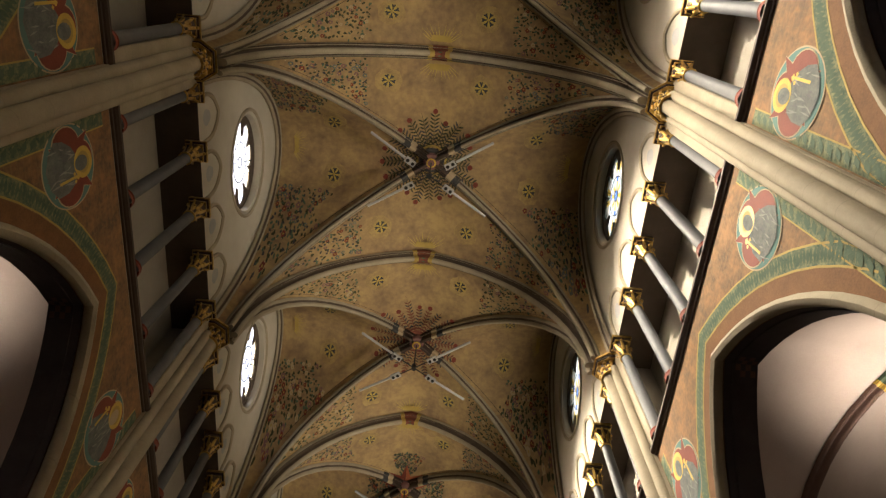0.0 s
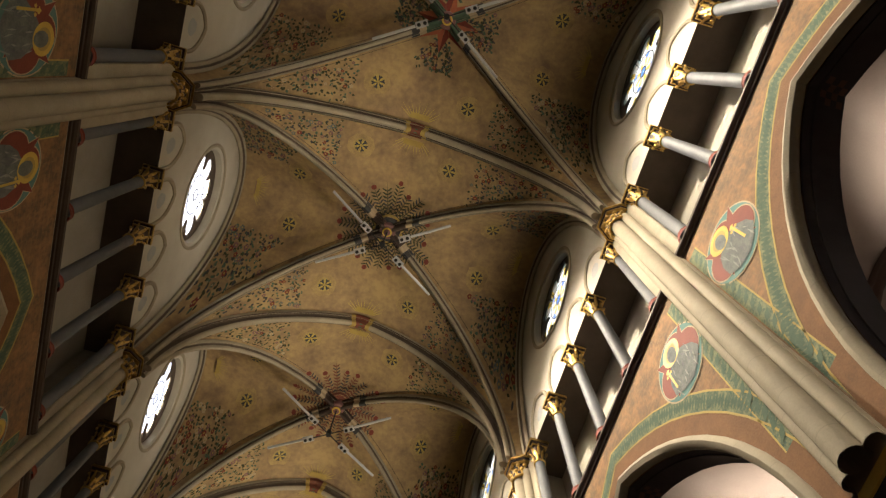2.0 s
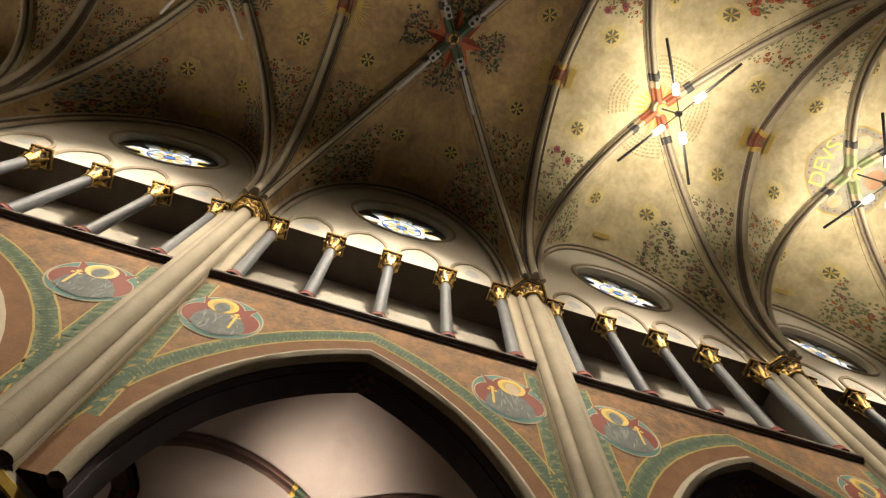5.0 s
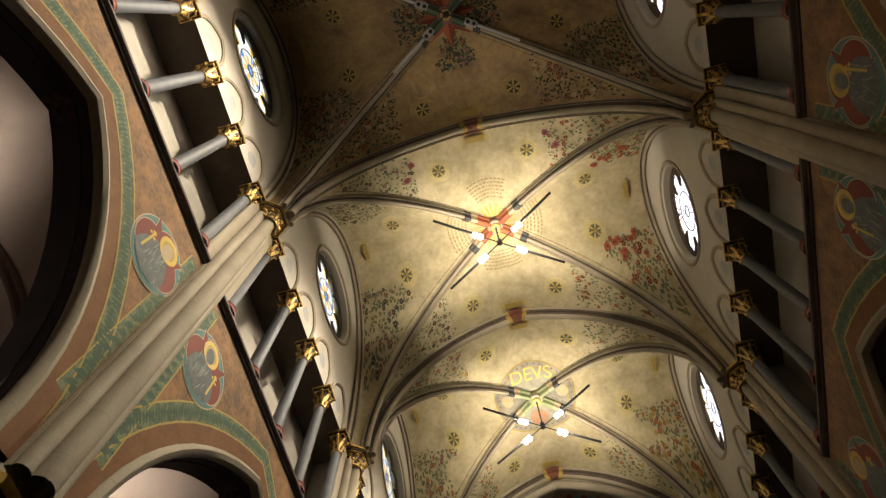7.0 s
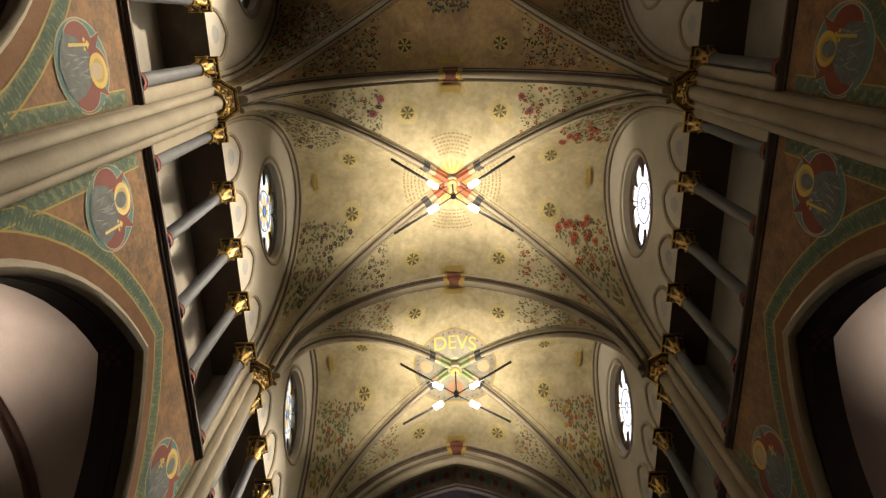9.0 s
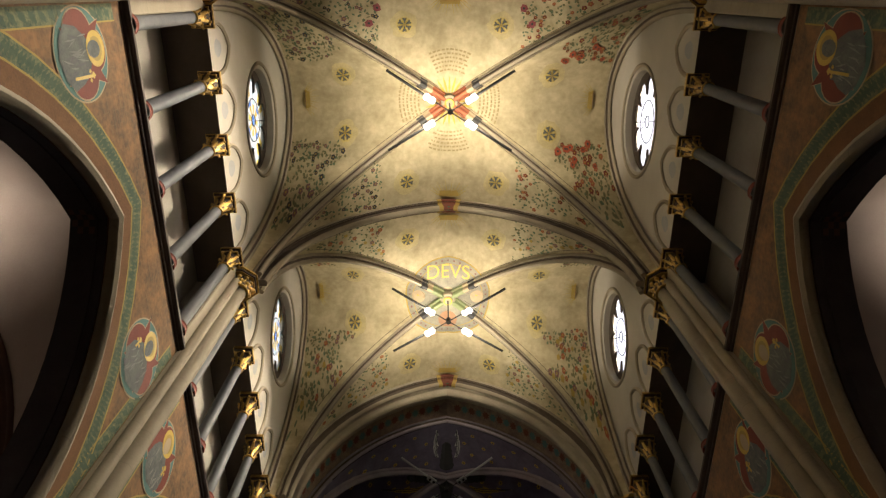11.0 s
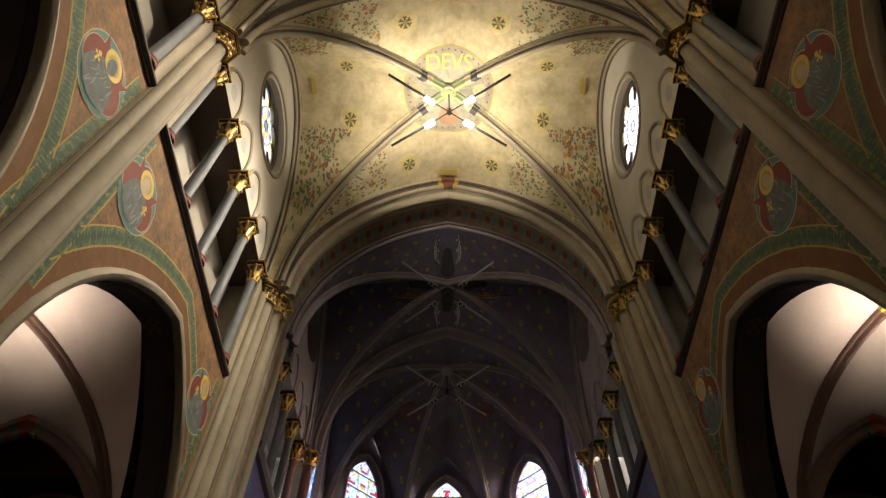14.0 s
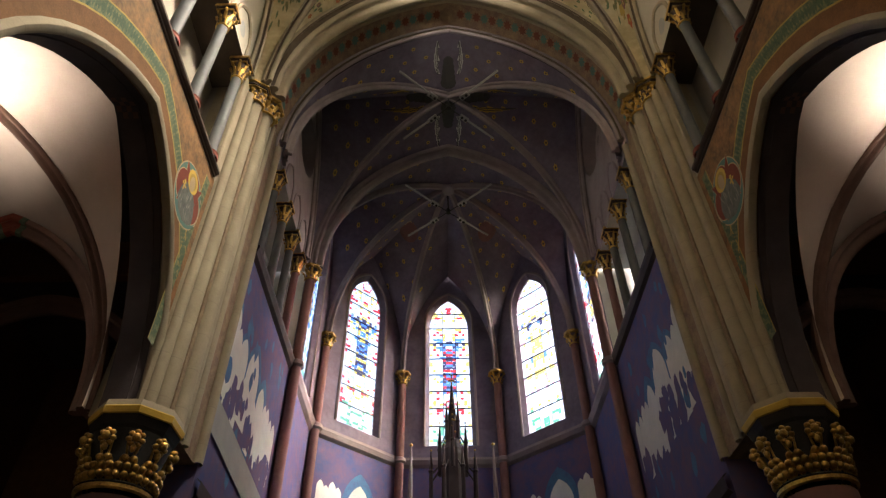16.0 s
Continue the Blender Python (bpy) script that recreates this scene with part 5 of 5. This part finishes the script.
class Paint:
    """Flat painted shapes laid on the vault, one mesh a colour."""

    def __init__(self, parent):
        self.parent, self.by = parent, {}

    def poly(self, material, name, pts, lift=0.012):
        w = [on_vault(x, y, lift) for x, y in pts]
        if any(p is None for p in w):
            return
        zs = [p.z for p in w]
        if max(zs) - min(zs) > 1.2:
            return
        m = self.by.setdefault((name, material.name), (Mesh(), material))[0]
        m.add(w, [tuple(range(len(w)))])

    def leaf(self, material, name, x, y, length, wide, a, lift=0.014):
        c, s = math.cos(a), math.sin(a)
        pts = [(0, 0), (0.3, 0.5), (0.7, 0.42), (1, 0), (0.7, -0.42), (0.3, -0.5)]
        self.poly(material, name, [(x + length * u * c - wide * v * s, y + length * u * s + wide * v * c) for u, v in pts], lift)

    def disc(self, material, name, x, y, r, n=10, lift=0.014):
        self.poly(material, name, [(x + r * math.cos(2 * math.pi * j / n), y + r * math.sin(2 * math.pi * j / n)) for j in range(n)], lift)

    def ring(self, material, name, x, y, r0, r1, n=36, lift=0.014, a0=0.0, a1=2 * math.pi):
        if r1 - r0 > 0.3:
            for i in range(5):
                self.ring(material, name, x, y, r0 + (r1 - r0) * i / 5, r0 + (r1 - r0) * (i + 1) / 5, n, lift, a0, a1)
            return
        for j in range(n):
            p, q = a0 + (a1 - a0) * j / n, a0 + (a1 - a0) * (j + 1) / n
            self.poly(material, name, [(x + r0 * math.cos(p), y + r0 * math.sin(p)), (x + r1 * math.cos(p), y + r1 * math.sin(p)), (x + r1 * math.cos(q), y + r1 * math.sin(q)), (x + r0 * math.cos(q), y + r0 * math.sin(q))], lift)

    def done(self):
        for (name, _), (m, material) in self.by.items():
            part(name, m, material, self.parent)


def star(p, x, y, rnd, halo, ink, r=0.165, petals=6):
    for r0, r1, mt, lift in ((0.0, 0.10, YELLOW, 0.016), (0.06, 0.2, halo[0], 0.012), (0.18, 0.32, halo[1], 0.008)):
        wob = [rnd.uniform(0.9, 1.12) for j in range(18)]
        for j in range(18):
            p0, p1 = 2 * math.pi * j / 18, 2 * math.pi * (j + 1) / 18
            u, v = wob[j], wob[(j + 1) % 18]
            p.poly(mt, "star_halo", [(x + q * math.cos(a), y + q * math.sin(a)) for q, a in ((max(r0, 0.002), p0), (r1 * u, p0), (r1 * v, p1), (max(r0, 0.002), p1))], lift)
    t = rnd.uniform(0, 1)
    for j in range(petals):
        a = t + 2 * math.pi * j / petals
        c, s = math.cos(a), math.sin(a)
        u = (-s, c)
        pts = [(0.03, 0.010), (r * 0.55, 0.022), (r * 0.93, 0.056), (r, 0.03), (r * 0.9, 0.0), (r, -0.03), (r * 0.93, -0.056), (r * 0.55, -0.022), (0.03, -0.010)]
        p.poly(YELLOW, "star_outline", [(x + (d * 1.09 - 0.012) * c + w * 1.35 * u[0], y + (d * 1.09 - 0.012) * s + w * 1.35 * u[1]) for d, w in pts], 0.026)
        p.poly(ink, "star_petals", [(x + d * c + w * u[0], y + d * s + w * u[1]) for d, w in pts], 0.034)
    p.disc(OLIVE, "star_centre", x, y, 0.026, 8, 0.038)


def strew(p, inside, x0, x1, y0, y1, count, rnd, greens, blooms, size=1.0):
    """Leaves and blooms strewn over a field; inside(x, y) bounds it."""
    made = []
    tries = 0
    while len(made) < count and tries < count * 30:
        tries += 1
        x, y = rnd.uniform(x0, x1), rnd.uniform(y0, y1)
        if not inside(x, y) or any((x - a) ** 2 + (y - b) ** 2 < (0.048 * size) ** 2 for a, b in made):
            continue
        made.append((x, y))
        if rnd.random() < 0.14:
            b = rnd.choice(blooms)
            q = size * rnd.uniform(0.045, 0.07)
            for j in range(5):
                p.leaf(b, "painted_blooms", x, y, q, q * 0.9, 2 * math.pi * j / 5, 0.018)
            p.disc(OLIVE, "bloom_centre", x, y, q * 0.3, 6, 0.021)
        else:
            p.leaf(rnd.choice(greens), "painted_leaves", x, y, size * rnd.uniform(0.055, 0.11), size * rnd.uniform(0.035, 0.06), rnd.uniform(0, 6.3))
        if rnd.random() < 0.25:
            p.disc(SKIN, "painted_dots", x + rnd.uniform(-0.06, 0.06), y + rnd.uniform(-0.06, 0.06), 0.012, 5, 0.02)


def bloom(p, x, y, r, colour, rnd):
    """A large open flower with a dark heart and loose petals."""
    t = rnd.uniform(0, 6.3)
    for j in range(6):
        a = t + j * math.pi / 3
        p.leaf(colour, "large_bloom", x, y, r * rnd.uniform(0.85, 1.1), r * 0.95, a, 0.022 + 0.0005 * j)
    p.disc(INK, "bloom_heart", x, y, r * 0.28, 8, 0.028)


def cluster(p, x0, y0, x1, y1, wide, count, rnd, greens, blooms):
    """Leaves and blooms strewn from a narrow foot (x0, y0) to a broad head (x1, y1)."""
    d = Vector((x1 - x0, y1 - y0))
    e = Vector((-d.y, d.x)).normalized()
    for i in range(count):
        u = rnd.random() ** 0.7
        v = rnd.uniform(-1, 1) * wide * (0.25 + 0.75 * u) * (1.0 if u < 0.8 else 0.75)
        c = Vector((x0, y0)) + d * u + e * v
        p.leaf(rnd.choice(greens), "painted_leaves", c.x, c.y, rnd.uniform(0.06, 0.12), rnd.uniform(0.035, 0.065), math.atan2(d.y, d.x) + rnd.uniform(-1.4, 1.4))
    for i in range(count // 14):
        u = rnd.uniform(0.25, 1.0)
        v = rnd.uniform(-1, 1) * wide * (0.2 + 0.8 * u) * 0.9
        c = Vector((x0, y0)) + d * u + e * v
        b = rnd.choice(blooms)
        for j in range(5):
            a = 2 * math.pi * j / 5
            p.leaf(b, "painted_blooms", c.x, c.y, 0.055, 0.05, a, 0.018)
        p.disc(OLIVE, "bloom_centre", c.x, c.y, 0.018, 6, 0.021)
    for i in range(5):
        v = rnd.uniform(-0.8, 0.8) * wide
        tip = Vector((x0, y0)) + d * rnd.uniform(0.6, 0.95) + e * v
        a, b = Vector((x0, y0)), tip
        for j in range(5):
            q0, q1 = a.lerp(b, j / 5), a.lerp(b, (j + 1) / 5)
            p.poly(LEAF, "painted_stems", [q0 + e * 0.008, q1 + e * 0.008, q1 - e * 0.008, q0 - e * 0.008], 0.012)


def crown(p, x, y, dx, dy, k=1.0):
    """A small painted crown with gold rays that spread in the direction (dx, dy)."""
    e = (-dy, dx)
    for j in range(13):
        a = math.atan2(dy, dx) + (j - 6) * 0.16
        ln = 0.42 * k * (1.0 if j % 2 else 0.8)
        c, s = math.cos(a), math.sin(a)
        ox, oy = x + e[0] * (j - 6) * 0.035 * k, y + e[1] * (j - 6) * 0.035 * k
        p.poly(YELLOW, "gold_rays", [(ox - 0.012 * s, oy + 0.012 * c), (ox + ln * c, oy + ln * s), (ox + 0.012 * s, oy - 0.012 * c)], 0.032)
    for w, h, mt in ((0.24, 0.13, OLIVE), (0.2, 0.1, ROSEP)):
        p.poly(mt, "crown_band", [(x - e[0] * w * k, y - e[1] * w * k), (x + e[0] * w * k, y + e[1] * w * k), (x + e[0] * w * k * 0.9 + dx * h * k, y + e[1] * w * k * 0.9 + dy * h * k), (x - e[0] * w * k * 0.9 + dx * h * k, y - e[1] * w * k * 0.9 + dy * h * k)], 0.038 if mt is OLIVE else 0.044)
    for j in (-1, 0, 1):
        p.disc(SKIN, "crown_stone", x + e[0] * 0.12 * j * k + dx * 0.05 * k, y + e[1] * 0.12 * j * k + dy * 0.05 * k, 0.035 * k, 8, 0.052)


PALS = {1: ([LEAFP, LEAFP, LEAFB], [ORANGE, RED, RED]), 2: ([LEAFP, LEAFP, LEAFB], [ROSEP, ORANGE, OLIVE]), 0: ([LEAF, GREEND, LEAF], [ROSEP, RED, SKIN]), -1: ([LEAF, INK, GREEND], [RED, ROSEP, GREY])}
for k in range(-4, 3):
    rnd = random.Random(100 + k)
    ceil = bpy.data.objects["ceiling_%d" % (k + 6)]
    p = Paint(ceil)
    yc = (k + 0.5) * B
    for sx in (-1, 1):
        for sy in (-1, 1):
            # lit bays get lighter halo and petal colours, standing for the lamp light
            halo = (HALOP, HALOP1) if k >= 1 else (HALOO, HALOO1)
            ink = STARG if k >= 1 else INK
            star(p, sx * 2.68 - 0.05, yc + 0.08 + sy * 0.75, rnd, halo, ink)
            star(p, sx * 1.19 + 0.06, yc + 0.08 + sy * 1.98, rnd, halo, ink)
            greens, blooms = PALS.get(k, PALS[-1] if k % 2 else PALS[0])
            if k == 1 and sx > 0:
                blooms = [ORANGE, RED]
            elif k == 1:
                blooms = [ROSEP, INK]
            strew(p, lambda x, y: abs(y - yc) * 4 / 2.7 + 0.28 < abs(x) < 4.12 and abs(x) > (2.75 if k < 1 else 2.95) + 0.25 * math.sin(7 * y), sx * 2.6, sx * 4.12, yc + sy * 1.05, yc + sy * 2.4, 235 if k < 1 else 210, rnd, greens, blooms, 1.0)
            strew(p, lambda x, y: abs(x) * 2.7 / 4 + 0.2 < abs(y - yc) < 2.58, sx * 1.75, sx * 3.4, yc + sy * 1.3, yc + sy * 2.6, 150 if k < 1 else 115, rnd, [LEAFP, LEAFB, LEAFB] if k >= 1 else greens, blooms, 0.9)
            # thin painted lines beside the ribs
            for off in (-0.15, 0.15):
                for i in range(26):
                    u0, u1 = 0.1 + 0.03 * i, 0.1 + 0.03 * (i + 1)
                    ex, ey = sx * 0.56 * off, -sy * 0.83 * off
                    a, b = (sx * 3.98 * u0 + ex, yc + sy * 2.7 * u0 + ey), (sx * 3.98 * u1 + ex, yc + sy * 2.7 * u1 + ey)
                    p.poly(STRINGM, "rib_line", [(a[0] - 0.032 * ex, a[1] - 0.032 * ey), (b[0] - 0.032 * ex, b[1] - 0.032 * ey), (b[0] + 0.032 * ex, b[1] + 0.032 * ey), (a[0] + 0.032 * ex, a[1] + 0.032 * ey)], 0.012)
        if k == 1:
            for sy in (-1, 1):
                for i in range(9):
                    u, v = rnd.uniform(2.8, 3.85), rnd.uniform(1.05, 1.55)
                    if sx > 0:
                        bloom(p, u, yc + sy * min(v, u * 0.47), rnd.uniform(0.065, 0.105), POPPY, rnd)
            for u, v in ((1.75, 2.3), (1.95, 1.95)):
                bloom(p, sx * u, yc - v, 0.1, CRIMSON, rnd)
        crown(p, sx * 3.8, yc, -sx, 0, 1.0)
        crown(p, 0, yc + sx * (B / 2 - 0.27), 0, -sx, 1.15)
    if k == 1:
        # faded rings of lettering that cannot be read: short bars in arcs
        for q in range(4):
            am = q * math.pi / 2
            for i in range(6):
                r, a = 0.78 + 0.1 * i, am - 0.42
                while a < am + 0.42:
                    w = rnd.uniform(0.03, 0.1)
                    p.ring(FADED, "faded_lettering", 0, yc, r, r + 0.045, 2, 0.014, a, a + w / r)
                    a += (w + 0.03) / r
        for j in range(24):
            a = 2 * math.pi * j / 24
            p.leaf(YELLOW, "gold_rays", 0.2 * math.cos(a), yc + 0.2 * math.sin(a), 0.45, 0.06, a)
    if k == 2:
        p.ring(OLIVE, "painted_ring", 0, yc, 1.2, 1.24, 48)
        p.ring(DISCM, "painted_disc", 0, yc, 0.3, 1.2, 48, 0.011)
        p.ring(OLIVE, "painted_ring", 0, yc, 1.0, 1.02, 48, 0.015)
        for j in range(40):
            a = 2 * math.pi * j / 40
            p.disc(ROSEP, "ring_dot", 1.11 * math.cos(a), yc + 1.11 * math.sin(a), 0.03, 6, 0.017)
        for sx in (-1, 1):
            p.disc(SKIN, "side_medallion", sx * 0.85, yc + 0.02, 0.2, 16, 0.016)
            p.disc(GOLDP, "side_medallion_gold", sx * 0.85, yc + 0.02, 0.1, 12, 0.02)
        p.disc(DUSTR, "lower_rose", 0, yc + 0.75, 0.28, 16, 0.016)
        for j in range(8):
            p.leaf(GOLDP, "lower_rose_petal", 0, yc + 0.75, 0.22, 0.07, 2 * math.pi * j / 8, 0.02)
        data = bpy.data.curves.new("letters", "FONT")
        data.body, data.size, data.align_x = "DEVS", 0.62, "CENTER"
        tmp = new("letters", data)
        bpy.context.view_layer.update()
        me = tmp.to_mesh()
        vs = [(v.co.x, v.co.y) for v in me.vertices]
        fs = [tuple(q.vertices) for q in me.polygons]
        bpy.data.objects.remove(tmp)
        m = Mesh()
        m.add([on_vault(x * 0.9, yc - 0.92 - y * 0.98 + 0.33, 0.024) for x, y in vs], fs)
        part("lettering", m, mat("bright_gold_letter_paint", (0.66, 0.50, 0.13), (0.56, 0.40, 0.09), 0.5), ceil, "gold painted letters DEVS")
    if k in (0, -3):
        pts = []
        for j in range(16):
            a, r = 2 * math.pi * j / 16, (0.80 if j % 2 == 0 else 0.4)
            pts.append((r * math.cos(a), yc + r * math.sin(a)))
        for j in range(16):
            p.poly(ORANGE if j % 4 < 2 else RED, "red_star", [(0.05 * math.cos(2 * math.pi * (j + 0.5) / 16), yc + 0.05 * math.sin(2 * math.pi * (j + 0.5) / 16)), pts[j], pts[(j + 1) % 16]], 0.02)
        for q in range(4):
            a = q * math.pi / 2
            cluster(p, 0.35 * math.cos(a), yc + 0.35 * math.sin(a), 1.25 * math.cos(a), yc + 1.25 * math.sin(a), 0.62, 150, rnd, [LEAF, INK, GREEND], [ROSEP, RED])
    if k in (-1, -2, -4):
        arms = 22
        for j in range(arms):
            a = 2 * math.pi * (j + 0.5) / arms
            c, s = math.cos(a), math.sin(a)
            ln = rnd.uniform(0.95, 1.3)
            r = 0.35
            while r < ln:
                for w in (-1, 1):
                    p.leaf(rnd.choice([LEAF, LEAF, INK]) if k == -1 else rnd.choice([REDB, INK]), "wreath_leaves", r * c, yc + r * s, 0.17 if k == -1 else 0.13, 0.042, a + w * 0.95)
                r += 0.1
            p.leaf(LEAF if k == -1 else REDB, "wreath_stem", 0.25 * c, yc + 0.25 * s, ln, 0.02, a, 0.016)
            if j % 3 != 1:
                p.disc(RED, "wreath_bloom", (ln + 0.1) * c, yc + (ln + 0.1) * s, 0.07, 10, 0.018)
        p.ring(OLIVE if k == -1 else REDB, "wreath_ring", 0, yc, 0.36, 0.42, 30, 0.018)
        p.disc(INK if k == -1 else REDB, "wreath_core", 0, yc, 0.34, 18, 0.016)
        if k == -1:
            for q in range(4):
                a = math.pi / 4 + q * math.pi / 2
                p.poly(STRINGM, "dark_square", [(0.3 * math.cos(a - 0.7), yc + 0.3 * math.sin(a - 0.7)), (0.62 * math.cos(a), yc + 0.62 * math.sin(a)), (0.3 * math.cos(a + 0.7), yc + 0.3 * math.sin(a + 0.7))], 0.013)
    p.done()
    # painted rib ends, boss and keystone sleeves
    for sx in (-1, 1):
        for y, q in ((k * B, 1), ((k + 1) * B, -1)):
            pts = half_arch((sx * (XS - 0.02), y + q * 0.1, ZSP), (0, yc, ZC), 40)
            for i0, i1, mt, nm in ((37, 40, {1: ORANGE, 2: LGREEN, 0: GREEND}.get(k, STRINGM), "painted_rib_end"), (36, 37, SKIN, "painted_rib_ring"), (35, 36, INK, "painted_rib_ring")):
                r = Mesh()
                rib(r, pts[i0:i1 + 1], 0.256, 0.27)
                part(nm, r, mt, ceil)
    part("boss", Mesh().turned([(0.02, -0.33), (0.1, -0.33), (0.13, -0.31), (0.14, -0.27), (0.2, -0.25), (0.22, -0.2), (0.22, -0.05)], (0, yc, ZC), 20), STONE if k >= 1 else ROSEP, ceil, "round carved vault boss", smooth=True)
    part("boss_ring", Mesh().turned([(0.09, -0.345), (0.12, -0.345), (0.13, -0.32)], (0, yc, ZC), 20), GOLDP, ceil, smooth=True)
for arch in [o for o in bpy.data.objects if o.name.startswith("transverse_arch")]:
    y = arch.children[0].data.vertices[0].co.y
    yk = round(y / B) * B
    for s in (-1, 1):
        pts = half_arch((s * XS, yk, ZSP), (0, yk, ZC), 60)
        for i0, i1, mt in ((58, 60, REDB), (57, 58, OLIVE)):
            r = Mesh()
            rib(r, pts[i0:i1 + 1], 0.36, 0.335)
            part("keystone_sleeve", r, mt, arch, "red and gold painted keystone")
    for s in (-1, 0, 1):
        part("keystone_check", Mesh().box((s * 0.13 - 0.05, yk - 0.06, ZC - 0.345), (s * 0.13 + 0.05, yk + 0.06, ZC - 0.3)), INK if s else GREEND, arch)

# gilt rosettes on the chancel and apse vaults
for ceil, ya, yb in ((chv, YA + 0.3, YC0 - 0.2), (apv, YC0 + 0.3, YB - 0.6)):
    p = Paint(ceil)
    rnd = random.Random(9)
    y = ya
    row = 0
    while y < yb:
        x = -3.4 + 0.35 * (row % 2)
        while x < 3.5:
            if abs(x) > 0.5:
                for j in range(6):
                    p.leaf(GOLDP, "gilt_rosette", x, y, 0.066, 0.045, 2 * math.pi * j / 6, 0.012)
                p.disc(INK, "rosette_eye", x, y, 0.025, 6, 0.016)
            x += 0.6
        y += 0.38
        row += 1
    if ceil is chv:
        yc = (YA + YC0) / 2
        # four large dark painted winged shapes round the boss, plain forms
        for j in range(4):
            a = j * math.pi / 2
            c, s = math.cos(a), math.sin(a)
            for i in range(5):
                p.disc(INK, "dark_form", (0.45 + 0.17 * i) * c, yc + (0.45 + 0.17 * i) * s, 0.24 - 0.02 * i, 10, 0.014 + 0.001 * i)
            for w in (-1, 1):
                def spot(d, off):
                    return (d * c - w * off * s, yc + d * s + w * off * c)

                wide = (0.12, 0.24, 0.28, 0.24, 0.17, 0.09, 0.01)
                for i in range(6):
                    d0, d1 = 0.75 + 0.22 * i, 0.97 + 0.22 * i
                    p.poly(PALEM if j % 2 else GOLDP, "painted_wing", [spot(d0, 0.26 + 0.05 * (i % 2)), spot(d1 - 0.03, 0.31), spot(d1 + 0.05, 0.28 + 0.6 * wide[i + 1]), spot(d0, 0.28 + 0.5 * wide[i])], 0.03)
                    for f in (0.3, 0.62):
                        p.poly(INK, "wing_line", [spot(d0, 0.28 + 0.5 * wide[i] * f), spot(d1, 0.28 + 0.6 * wide[i + 1] * f), spot(d1, 0.30 + 0.6 * wide[i + 1] * f), spot(d0, 0.30 + 0.5 * wide[i] * f)], 0.045)
    else:
        for x, y in ((-2.6, 23.2), (2.6, 23.2), (-1.4, 25.6), (1.4, 25.6)):
            p.disc(ROSEP, "plain_oval_form", x, y, 0.34, 12, 0.014)
            p.ring(SKIN, "gilt_halo", x, y - 0.25, 0.1, 0.14, 16, 0.02)
    p.done()
